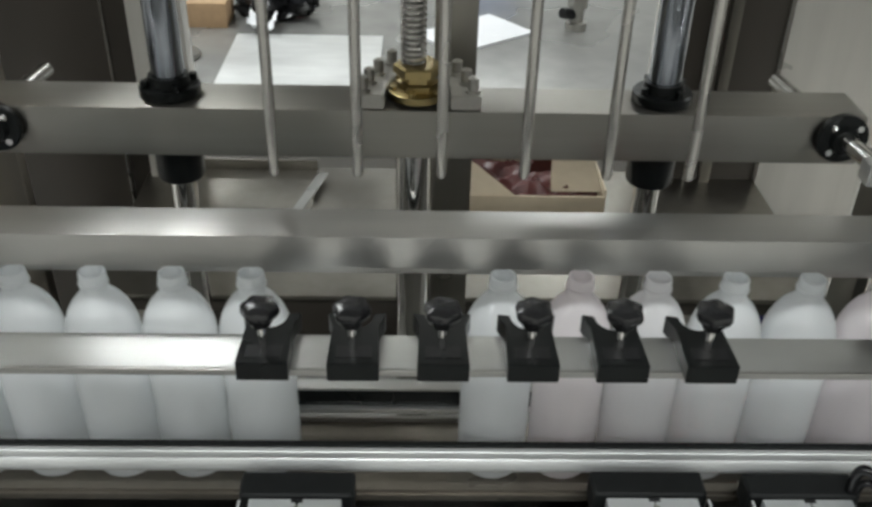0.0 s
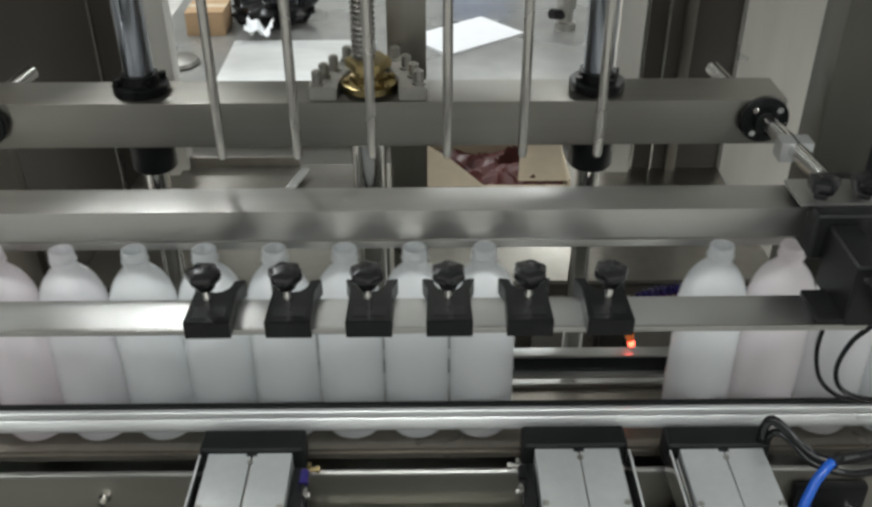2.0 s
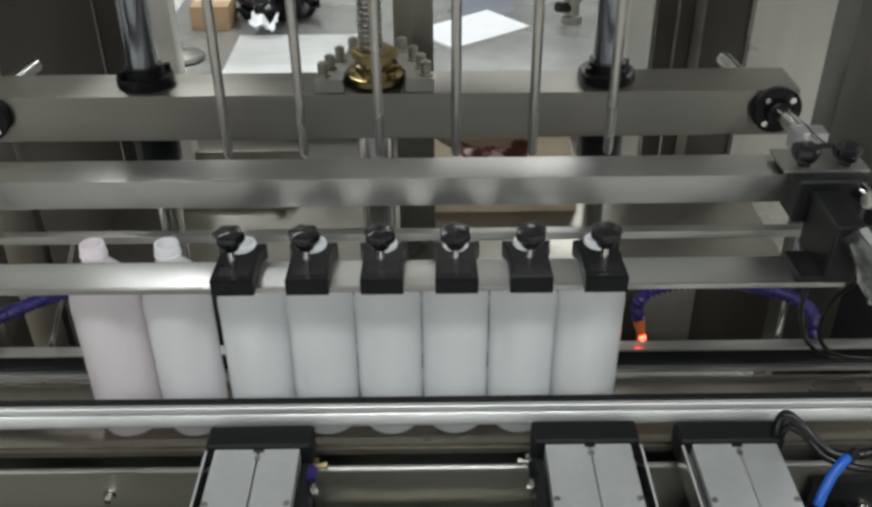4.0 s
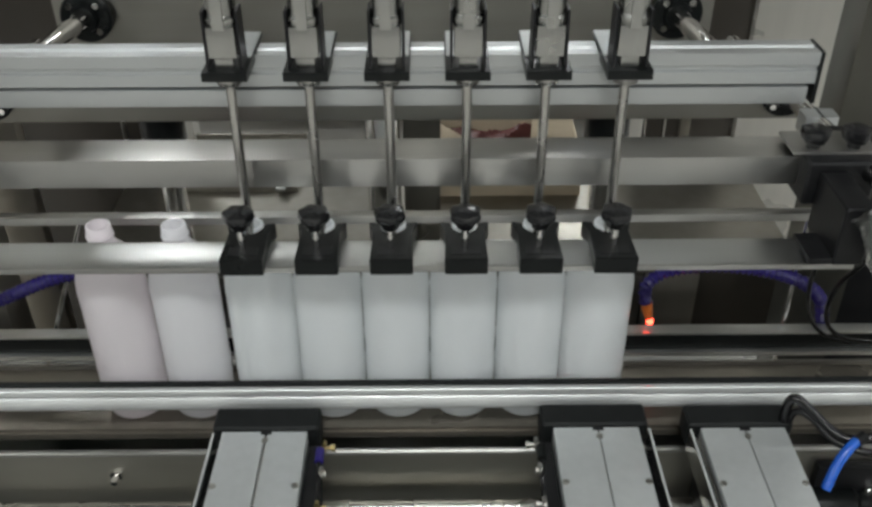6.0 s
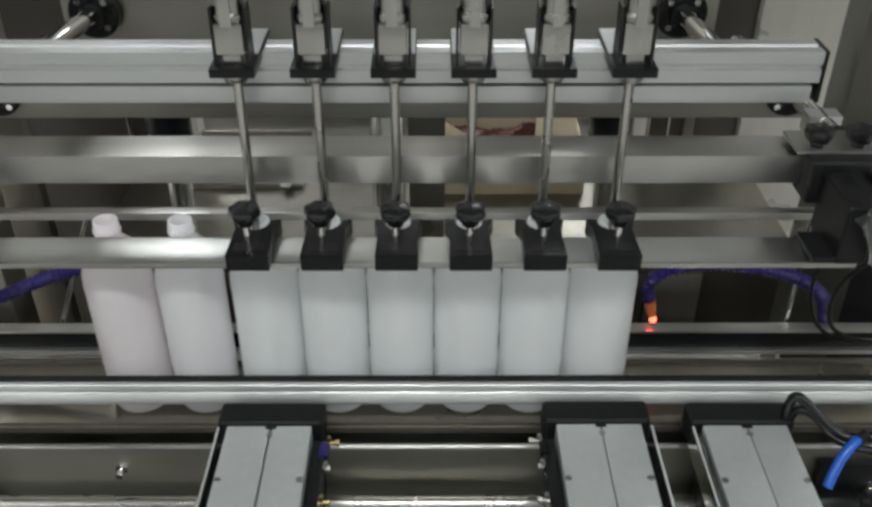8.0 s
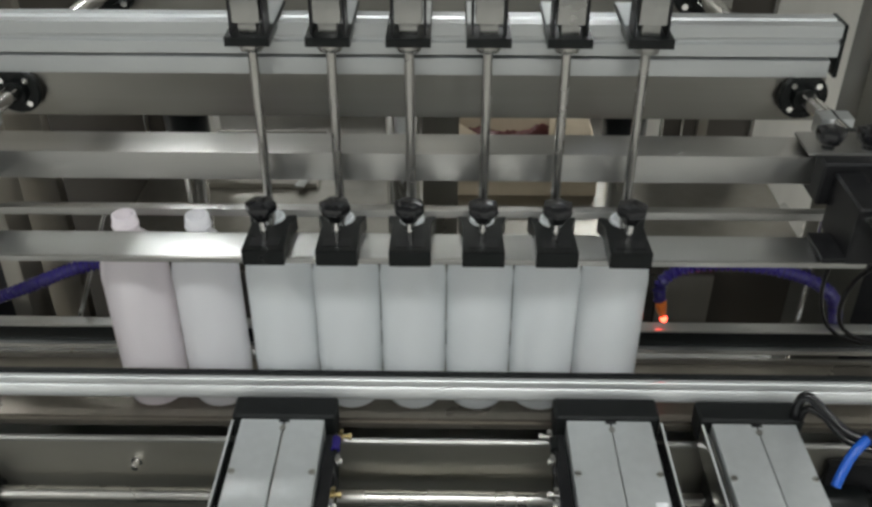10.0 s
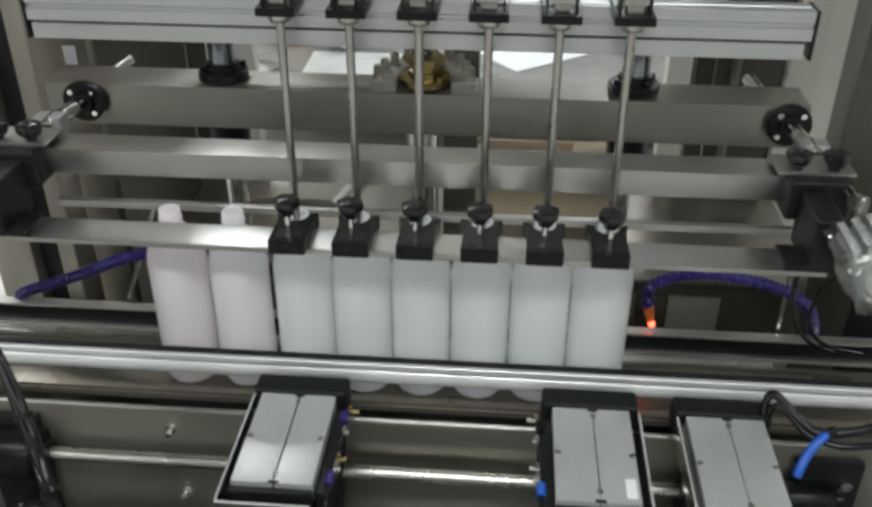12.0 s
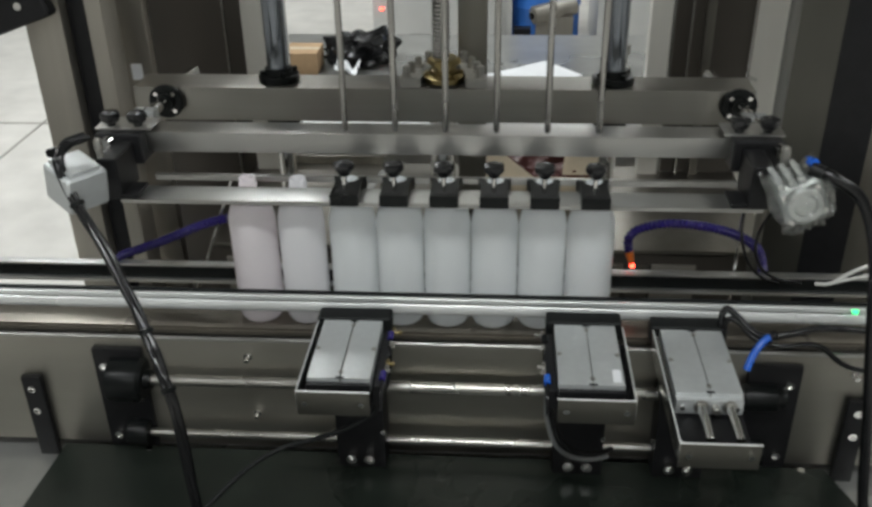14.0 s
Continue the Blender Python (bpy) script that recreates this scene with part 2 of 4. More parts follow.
def tube(bm, pts, r, seg=12, n=8, beads=0.0, deep=0.22):
    path = smooth_path(pts, n)
    if beads:
        fine = []
        for a, b in zip(path, path[1:]):
            k = max(1, int((b - a).length / 0.0016))
            fine += [a.lerp(b, i / k) for i in range(k)]
        path = fine + [path[-1]]
    up = Vector((0.13, 0.21, 1)).normalized()
    rings, run = [], 0.0
    for i, p in enumerate(path):
        tan = (path[min(i + 1, len(path) - 1)] - path[max(i - 1, 0)]).normalized()
        side = tan.cross(up)
        if side.length < 1e-4:
            side = tan.cross(Vector((1, 0, 0)))
        side.normalize()
        nrm = side.cross(tan).normalized()
        if i:
            run += (p - path[i - 1]).length
        rr = r * (1 + deep * math.cos(2 * math.pi * run / beads)) if beads else r
        rings.append([bm.verts.new(p + side * math.cos(2 * math.pi * j / seg) * rr + nrm * math.sin(2 * math.pi * j / seg) * rr) for j in range(seg)])
    for a, b in zip(rings, rings[1:]):
        for i in range(seg):
            bm.faces.new((a[i], a[(i + 1) % seg], b[(i + 1) % seg], b[i]))
    bm.faces.new(list(reversed(rings[0])))
    bm.faces.new(rings[-1])
    for f in bm.faces:
        f.smooth = True
    bmesh.ops.recalc_face_normals(bm, faces=bm.faces)
    return bm


def extrude_x(bm, prof, x0, x1):
    """A closed outline of (y, z) carried along x."""
    a = [bm.verts.new((x0, y, z)) for y, z in prof]
    b = [bm.verts.new((x1, y, z)) for y, z in prof]
    n = len(prof)
    for i in range(n):
        bm.faces.new((a[i], a[(i + 1) % n], b[(i + 1) % n], b[i]))
    bm.faces.new(list(reversed(a)))
    bm.faces.new(b)
    bmesh.ops.recalc_face_normals(bm, faces=bm.faces)
    return bm


def extrude_z(bm, outline, z0, z1, bev=0.0):
    a = [bm.verts.new((x, y, z0)) for x, y in outline]
    b = [bm.verts.new((x, y, z1)) for x, y in outline]
    n = len(outline)
    for i in range(n):
        bm.faces.new((a[i], a[(i + 1) % n], b[(i + 1) % n], b[i]))
    bm.faces.new(list(reversed(a)))
    bm.faces.new(b)
    bmesh.ops.recalc_face_normals(bm, faces=bm.faces)
    if bev:
        bmesh.ops.bevel(bm, geom=list(bm.edges), offset=bev, segments=2, affect="EDGES")
    return bm


B = bmesh.new

# ---- the hall ----
floor = solid("floor", box(B(), -9, 9, -6, 11, -0.1, 0, 0), FLOOR, "pale worn concrete factory floor", kind="structure")
JOINT = mat("dirty_floor_joint", (0.30, 0.285, 0.26), 0.8, 0.0, 0.3, 20)
for x0, x1, y0, y1 in ((-9, 9, 1.35, 1.362), (-9, 9, 3.10, 3.112), (-9, 9, 0.10, 0.112), (-2.36, -2.348, -6, 11)):
    part("joint", box(B(), x0, x1, y0, y1, 0.0, 0.003, 0), JOINT, floor)
solid("wall_north", box(B(), -9, 9, 11, 11.2, 0, 3.8, 0), WALL, "off-white painted hall wall", kind="structure")
solid("wall_south", box(B(), -9, 9, -6.2, -6, 0, 3.8, 0), WALL, "off-white painted hall wall", kind="structure")
solid("wall_west", box(B(), -9.2, -9, -6, 11, 0, 3.8, 0), WALL, "off-white painted hall wall", kind="structure")
solid("wall_east", box(B(), 9, 9.2, -6, 11, 0, 3.8, 0), WALL, "off-white painted hall wall", kind="structure")
solid("ceiling", box(B(), -9.2, 9.2, -6.2, 11.2, 3.8, 3.9, 0), CEIL, "grey factory hall ceiling", kind="structure")
for lx, ly in LAMPS:
    tl = thing("ceiling_lamp", (lx, ly, 3.6), "white strip lamp hanging under the hall ceiling", "lamp", "hall lamps")
    part("housing", box(B(), lx - 0.62, lx + 0.62, ly - 0.14, ly + 0.14, 3.60, 3.66, 0.01), WHITEP, tl)
    part("diffuser", box(B(), lx - 0.6, lx + 0.6, ly - 0.125, ly + 0.125, 3.585, 3.60, 0.004), LAMPGLOW, tl)
    for dx in (-0.4, 0.4):
        part("hanger", rod(B(), (lx + dx, ly, 3.66), (lx + dx, ly, 3.8), 0.006, 8), CAST, tl)

# ---- conveyor ----
XL, XR = -2.2, 2.2
conveyor = thing("conveyor", (0, 0, 0), "stainless steel bottle conveyor with polished side rails", "conveyor")
part("front_panel", box(B(), XL, XR, -0.090, -0.085, 0.64, 0.8625), PANEL, conveyor, "plain brushed stainless side panel")
part("rolled_edge", rod(B(), (XL, -0.087, 0.8635), (XR, -0.087, 0.8635), 0.0038, 14), STEEL, conveyor)
part("deck", box(B(), XL, XR, -0.043, 0.075, 0.842, 0.851), BELT, conveyor)
part("belt", box(B(), XL, XR, -0.040, 0.050, 0.8512, 0.856, 0.001), BELT, conveyor, "brown-grey flat conveyor chain belt")
# black filler that paints the shade in the gap behind the rolled edge
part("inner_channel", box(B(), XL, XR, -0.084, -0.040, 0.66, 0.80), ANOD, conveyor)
part("back_panel", box(B(), XL, XR, 0.075, 0.080, 0.60, 0.857), STEEL, conveyor)
arc = [(-0.0535 - 0.0050 * math.cos(a), 0.9105 + 0.0105 * math.sin(a)) for a in [math.pi * (-0.5 + k / 10) for k in range(11)]]
part("front_guide_tube", extrude_x(B(), [(-0.047, 0.900)] + arc + [(-0.047, 0.921)], XL, XR), TUBE, conveyor, "half-round polished guide rail")
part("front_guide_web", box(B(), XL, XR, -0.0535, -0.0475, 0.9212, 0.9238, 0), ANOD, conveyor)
part("front_guide_face", box(B(), XL, XR, -0.0585, -0.0465, 0.9240, 0.9330, 0.0025, 3), GUIDE, conveyor)
part("front_wear_strip", box(B(), XL, XR, -0.0525, -0.0460, 0.9332, 0.9375, 0.0008), MATTE, conveyor, "black plastic wear strip")
part("back_guide_strip", box(B(), XL, XR, 0.056, 0.064, 0.895, 0.918, 0.001), BLACK, conveyor, "black plastic guide strip")
part("back_guide_top", box(B(), XL, XR, 0.055, 0.072, 0.9185, 0.922, 0.0008), RAIL, conveyor)
part("back_guide_foot", box(B(), XL, XR, 0.050, 0.068, 0.888, 0.8945, 0.0008), RAIL, conveyor)
for lx in (-1.9, -0.95, 0.85, 1.9):
    for ly in (-0.07, 0.06):
        part("leg", box(B(), lx - 0.02, lx + 0.02, ly - 0.012, ly + 0.012, 0, 0.64), STEELV, conveyor)
for bx, bz in ((-0.368, 0.833), (-0.364, 0.715), (0.62, 0.83)):
    b = B()
    rod(b, (bx, -0.090, bz), (bx, -0.095, bz), 0.0075, 6)
    rod(b, (bx, -0.095, bz), (bx, -0.106, bz - 0.001), 0.0042, 12, bev=0.0008)
    part("bolt", b, CHROME, conveyor)

# ---- shafts in front of the conveyor with their end plates ----
shaft_frame = thing("gate_shaft_frame", (-0.06, -0.1, 0.64), "black end plates carrying two polished gate shafts", "machine frame")
part("upper_shaft", rod(B(), (-0.585, -0.112, 0.795), (0.49, -0.112, 0.795), 0.0095, 24), SHAFT, shaft_frame)
part("lower_shaft", rod(B(), (-0.56, -0.112, 0.682), (0.46, -0.112, 0.682), 0.0075, 24), SHAFT, shaft_frame)
for sx, sgn in ((-0.632, 1), (0.535, -1)):
    xa, xb = sorted((sx, sx + sgn * 0.085))
    part("end_plate", box(B(), xa, xb, -0.103, -0.091, 0.642, 0.848, 0.004), ANOD, shaft_frame, "thick black end plate")
    hr = 0.036 if sgn > 0 else 0.020
    hub = part("bearing_hub", turned(B(), sx + sgn * 0.062, -0.112, 0.795, [(0.0, -0.032), (hr, -0.032), (hr + 0.002, -0.028), (hr + 0.002, 0.022), (hr - 0.003, 0.028), (0.018, 0.028), (0.016, 0.038), (0.0, 0.038)], 30, "X"), BLACK, shaft_frame)
    part("lower_hub", turned(B(), sx + sgn * 0.064, -0.112, 0.682, [(0.0, -0.022), (0.021, -0.022), (0.023, -0.018), (0.023, 0.016), (0.0, 0.018)], 24, "X"), BLACK, shaft_frame)
    for dz in (0.814, 0.668):
        b = B()
        turned(b, sx + sgn * 0.019, -0.103, dz, [(0.0, 0.0), (0.0075, 0.0), (0.0075, 0.005), (0.0045, 0.005), (0.004, 0.002), (0.0, 0.002)], 18, "Y")
        part("socket_screw", b, CHROME, shaft_frame)

for sx in (-0.751, 0.633):
    st = thing("bracket_strip", (sx, -0.1, 0.62), "upright black flat bar with two screws", "bracket", "bracket strips")
    part("bar", box(B(), sx - 0.017, sx + 0.017, -0.104, -0.092, 0.615, 0.785, 0.003), ANOD, st)
    for dz in (0.762, 0.715):
        part("screw", turned(B(), sx, -0.104, dz, [(0.0, 0.0), (0.007, 0.0), (0.007, 0.004), (0.004, 0.004), (0.0035, 0.0015), (0.0, 0.0015)], 16, "Y"), CHROME, st)

# machine base in front
base = thing("machine_base", (-0.06, -0.3, 0), "wide machine base with stainless top sheet", "machine base")
part("cabinet", box(B(), -1.02, 0.92, -0.72, 0.45, 0.06, 0.604, 0.006), STEELV, base)
part("top_sheet", box(B(), -1.03, 0.93, -0.73, 0.46, 0.605, 0.615, 0.003), BENCH, base)
dc = thing("drip_cover", (-0.04, -0.4, 0.616), "dark green-black rubber cover lying on the machine base", "cover")
edge = [(-0.716, -0.1045), (0.60, -0.1045), (0.70, -0.40), (0.70, -0.72), (-0.735, -0.72), (-0.722, -0.25)]
part("sheet", extrude_z(B(), edge, 0.616, 0.645, 0.003), MAT_DK, dc)
part("cap", turned(B(), -0.035, -0.44, 0.645, [(0.0, 0.0), (0.030, 0.0), (0.030, 0.006), (0.025, 0.010), (0.0, 0.010)], 28), BLACK, dc, "round black cap")
for x, y in ((-0.56, -0.115), (0.56, -0.115), (-0.66, -0.60), (0.60, -0.60)):
    part("screw", turned(B(), x, y, 0.645, [(0.0, 0.0), (0.006, 0.0), (0.006, 0.003), (0.0, 0.003)], 12), CHROME, dc)


# ---- gate cylinders ----
def gate(name, x0, x1, y_back, y_front, y_tray, ztop, rods, side):
    cx, w = (x0 + x1) / 2, x1 - x0
    g = thing(name, (cx, -0.112, 0.66), "grey twin-rod air cylinder on a black bracket with stainless tray", "air cylinder", "gate cylinders")
    mid = cx + 0.002
    seam = 0.0012 if side < 0 and not rods else 0.0006
    part("body_half", box(B(), x0, mid - seam, y_front, y_back, ztop - 0.026, ztop, 0.0018), ALUGREY, g)
    part("body_half", box(B(), mid + seam, x1, y_front, y_back, ztop - 0.026, ztop, 0.0018), ALUGREY, g)
    part("body_core", box(B(), x0 + 0.002, x1 - 0.002, y_front + 0.003, y_back - 0.003, ztop - 0.030, ztop - 0.004, 0.001), CAST, g)
    for sx, sy in ((mid, y_back - 0.014), (x0 + 0.0042, (y_back + y_front) / 2 - 0.002), (x1 - 0.0042, (y_back + y_front) / 2 - 0.002), (mid, y_front + 0.016)):
        part("screw", turned(B(), sx, sy, ztop - 0.0005, [(0.0, 0.0), (0.0036, 0.0), (0.0036, 0.0016), (0.002, 0.0018), (0.0, 0.0008)], 14), CAST, g)
    # black gate head
    part("gate_head", box(B(), x0 - 0.012, x1 + 0.012, y_back + 0.004, y_back + 0.038, ztop - 0.034, ztop + 0.001, 0.007, 3), MATTE, g, "black rounded gate head")
    part("end_cap", box(B(), x0, x1, y_front - 0.010, y_front - 0.0005, ztop - 0.030, ztop - 0.006, 0.002), ALUGREY if rods else ANOD, g)
    # stainless tray; a darker steel on its front paints the dark floor reflection
    xo, xi = (x0 - 0.010, x1 + 0.002) if side < 0 else (x0 - 0.002, x1 + 0.012)
    xt = xo if side < 0 else xi
    tr = part("tray", box(B(), xo, xi, y_tray - 0.001, y_tray + 0.001, ztop - 0.044, ztop - 0.004, 0.0008), DARKSTEEL, g, "bent stainless tray, front darkened for its floor reflection")
    xe = xi if side < 0 else xo
    turn_in = 0.008 if side < 0 else -0.008
    part("tray_rim", tube(B(), [(xt, y_back, ztop - 0.003), (xt, y_tray + 0.06, ztop - 0.003), (xt, y_tray + 0.010, ztop - 0.003), (xt + turn_in * 0.3, y_tray + 0.002, ztop - 0.003), (xt + turn_in, y_tray, ztop - 0.003), (xe - turn_in, y_tray, ztop - 0.003), (xe, y_tray, ztop - 0.003)], 0.0014, 8, 6), GUIDE, g, "bright folded tray rim")
    for ny, dy in ((y_back - 0.005, 0.005), (y_front, 0.004)):
        part("notch", box(B(), mid - 0.006, mid + 0.006, ny, ny + dy, ztop - 0.0004, ztop + 0.0003, 0), ANOD, g)
    part("tray_side", box(B(), xt - 0.0012, xt + 0.0012, y_tray, y_back, ztop - 0.036, ztop - 0.004, 0.0005), POLISH, g)
    part("tray_floor", box(B(), xo, xi, y_tray, y_back, ztop - 0.037, ztop - 0.0345, 0.0005), ANOD, g)
    for sx in (xo + 0.012, xi - 0.012):
        part("tray_screw", turned(B(), sx, y_tray - 0.001, ztop - 0.022, [(0.0, 0.0), (0.0045, 0.0), (0.0045, 0.004), (0.0, 0.004)], 14, "Y"), CHROME, g)
    # carrier block on both shafts
    bl = part("carrier_block", box(B(), cx - w * 0.42, cx + w * 0.46, -0.140, -0.094, 0.64, ztop - 0.040, 0.004), ANOD, g, "black clamp block on the shafts")
    part("carrier_arm", box(B(), cx - w * 0.40, cx + w * 0.40, -0.235, -0.139, ztop - 0.075, ztop - 0.040, 0.004), ANOD, g)
    for sx in (cx - 0.014, cx + 0.016):
        b = B()
        rod(b, (sx, -0.140, 0.668), (sx, -0.152, 0.668), 0.0092, 18, bev=0.001)
        rod(b, (sx, -0.152, 0.668), (sx, -0.154, 0.668), 0.0038, 6)
        part("clamp_screw", b, CHROME, g)
    for sx, sz in ((x0 + 0.004, 0.72), (x1 - 0.006, 0.722)):
        part("side_screw", turned(B(), sx, -0.140, sz, [(0.0, 0.0), (0.0045, 0.0), (0.0045, 0.003), (0.0, 0.003)], 12, "Y"), CHROME, g)
    # push-in fittings
    fx = x1 if side < 0 else x0
    s = 1 if side < 0 else -1
    if not rods:
        rail = part("sensor_rail", box(B(), min(fx + s * 0.002, fx + s * 0.016), max(fx + s * 0.002, fx + s * 0.016), y_front, y_back - 0.01, ztop - 0.045, ztop - 0.012, 0.002), ANOD, g)
        for fy, fm, long in ((y_back - 0.012, BRASS if side < 0 else CAST, 1.0), (y_back - 0.050, CAST, 0.5), (y_back - 0.096, BRASS if side < 0 else CAST, 0.8), (y_back - 0.112, CAST, 0.5)):
            b = B()
            fa0 = fx + s * 0.0162
            rod(b, (fa0, fy, ztop - 0.014), (fa0 + s * 0.005 * long, fy, ztop - 0.014), 0.0050, 6)
            rod(b, (fa0 + s * 0.005 * long, fy, ztop - 0.014), (fa0 + s * 0.010 * long, fy, ztop - 0.014), 0.0026, 12)
            rod(b, (fa0 + s * 0.010 * long, fy, ztop - 0.014), (fa0 + s * 0.0145 * long, fy, ztop - 0.014), 0.0040, 6)
            rod(b, (fa0 + s * 0.003, fy - 0.004, ztop - 0.006), (fa0 + s * 0.003, fy + 0.003, ztop - 0.008), 0.0026, 8)
            part("fitting", b, fm, g)
        for fy in (y_back - 0.030, y_back - 0.134):
            cm = PURPLE if side < 0 else (BLUE if fy < y_back - 0.1 else BLACK)
            b = B()
            rod(b, (fx + s * 0.015, fy + 0.012, ztop - 0.010), (fx + s * 0.015, fy - 0.006, ztop - 0.012), 0.0052, 14, bev=0.001)
            part("tube_collar", b, cm, g)
            part("tube_stub", tube(B(), [(fx + s * 0.015, fy - 0.006, ztop - 0.012), (fx + s * 0.016, fy - 0.030, ztop - 0.016), (fx + s * 0.015, fy - 0.040, ztop - 0.040)], 0.0030, 10, 6), RUBBER, g)
    else:
        for sx in (cx - 0.012, cx + 0.028):
            part("guide_rod", rod(B(), (sx, y_front - 0.009, ztop - 0.016), (sx, y_tray + 0.022, ztop - 0.016), 0.0066, 18, bev=0.001), CHROME, g)
            part("rod_gland", turned(B(), sx, y_front - 0.0095, ztop - 0.016, [(0.0, 0.0), (0.0105, 0.0), (0.0105, 0.003), (0.008, 0.004), (0.0, 0.004)], 20, "Y"), CAST, g)
        for k in range(2):
            part("side_rail", box(B(), x0 - 0.0065 - 0.0045 * k, x0 - 0.0040 - 0.0045 * k, y_front + 0.01, y_back - 0.012, ztop - 0.016, ztop - 0.004 - 0.002 * k, 0.0006), POLISH, g)
        for sx in (x0 + 0.009, x1 - 0.009):
            part("cap_bolt", turned(B(), sx, y_front - 0.010, ztop - 0.019, [(0.0, 0.0), (0.0040, 0.0), (0.0040, 0.003), (0.0, 0.003)], 12, "Y"), CHROME, g)
        part("centre_port", turned(B(), cx + 0.008, y_front - 0.009, ztop - 0.017, [(0.0, 0.0), (0.006, 0.0), (0.006, 0.012), (0.004, 0.014), (0.0, 0.014)], 14, "Y"), CAST, g)
    return g


gate("gate_cylinder", -0.227, -0.134, -0.120, -0.273, -0.302, 0.929, False, -1)
g2 = gate("gate_cylinder", 0.135, 0.229, -0.115, -0.270, -0.300, 0.927, False, 1)
part("paper_label", box(B(), 0.213, 0.225, -0.262, -0.232, 0.9271, 0.9274, 0), PAPER, g2)
gate("gate_cylinder", 0.300, 0.394, -0.108, -0.268, -0.374, 0.918, True, -1)

# ---- lift columns, screw and the fixed crossbar ----
MX = -0.061
cross = thing("crossbar", (MX, 0.33, 1.108), "brushed stainless box crossbar with black collars and flanges", "machine beam")
part("beam", box(B(), -0.64, 0.50, 0.281, 0.360, 1.108, 1.173, 0.003), BEAM, cross, "brushed stainless box beam")
for sx in (-0.577, 0.470):
    fl = part("flange", turned(B(), sx, 0.2805, 1.148, [(0.0, 0.0), (0.031, 0.0), (0.032, 0.002), (0.032, 0.010), (0.030, 0.012), (0.018, 0.012), (0.016, 0.022), (0.0, 0.022)], 32, "Y"), BLACK, cross, "round black four-bolt flange")
    for a in range(4):
        an = math.pi / 4 + a * math.pi / 2
        part("flange_bolt", turned(B(), sx + 0.023 * math.cos(an), 0.2685, 1.148 + 0.023 * math.sin(an), [(0.0, 0.0), (0.0042, 0.0), (0.0042, 0.004), (0.0, 0.004)], 12, "Y"), CHROME, cross)
    part("slide_rod", rod(B(), (sx, 0.281, 1.148), (sx, -0.02, 1.178), 0.011, 24), CHROME, cross, "polished slide rod")
    part("rod_clamp", box(B(), sx - 0.020, sx + 0.020, 0.150, 0.176, 1.146, 1.172, 0.002), ALU, cross, "pale split rod clamp")
    part("clamp_slot", box(B(), sx - 0.0012, sx + 0.0012, 0.1492, 0.1768, 1.1722, 1.1728, 0), ANOD, cross)
    part("back_rod_end", rod(B(), (sx - 0.012, 0.3605, 1.148), (sx - 0.012, 0.485, 1.137), 0.011, 20), SHAFT, cross)
for sx in (-0.372, 0.250):
    part("collar", turned(B(), sx, 0.325, 1.1735, [(0.0, 0.0), (0.037, 0.0), (0.038, 0.002), (0.038, 0.012), (0.036, 0.014), (0.027, 0.014), (0.025, 0.026), (0.0, 0.026)], 36), BLACK, cross, "black collar round the column")
    for a in range(4):
        an = 0.5 + a * math.pi / 2
        part("collar_bolt", turned(B(), sx + 0.031 * math.cos(an), 0.325 + 0.031 * math.sin(an), 1.1875, [(0.0, 0.0), (0.0048, 0.0), (0.0048, 0.008), (0.0, 0.008)], 12), BLACK, cross)
    part("under_sleeve", turned(B(), sx, 0.325, 1.058, [(0.0, 0.0), (0.029, 0.0), (0.031, 0.003), (0.031, 0.050), (0.0, 0.050)], 30), BLACK, cross, "black sleeve under the beam")
# screw nut plate
pl = [(MX + x, 0.284 + y) for x, y in ((-0.078, 0.0), (-0.041, 0.0), (-0.040, 0.030), (-0.026, 0.078), (0.026, 0.078), (0.040, 0.030), (0.041, 0.0), (0.078, 0.0), (0.080, 0.018), (0.036, 0.122), (-0.036, 0.122), (-0.080, 0.018))]
part("nut_plate", extrude_z(B(), pl, 1.1735, 1.192, 0.0015), CAST, cross, "steel screw plate with socket bolts")
part("nut_flange", turned(B(), MX, 0.322, 1.178, [(0.0, 0.0), (0.038, 0.0), (0.038, 0.009), (0.036, 0.010), (0.0, 0.010)], 32), BRASS, cross, "brass nut flange")
part("nut_collar", turned(B(), MX, 0.322, 1.1881, [(0.0, 0.0), (0.027, 0.0), (0.027, 0.008), (0.022, 0.010), (0.022, 0.018), (0.031, 0.020), (0.031, 0.030), (0.028, 0.032), (0.0, 0.032)], 6), BRASS, cross, "brass screw nut")
for a in range(6):
    an = a * math.pi / 3 + 0.3
    part("nut_screw", turned(B(), MX + 0.032 * math.cos(an), 0.322 + 0.033 * math.sin(an), 1.1881, [(0.0, 0.0), (0.0042, 0.0), (0.0042, 0.005), (0.0, 0.005)], 12), BRASS, cross)
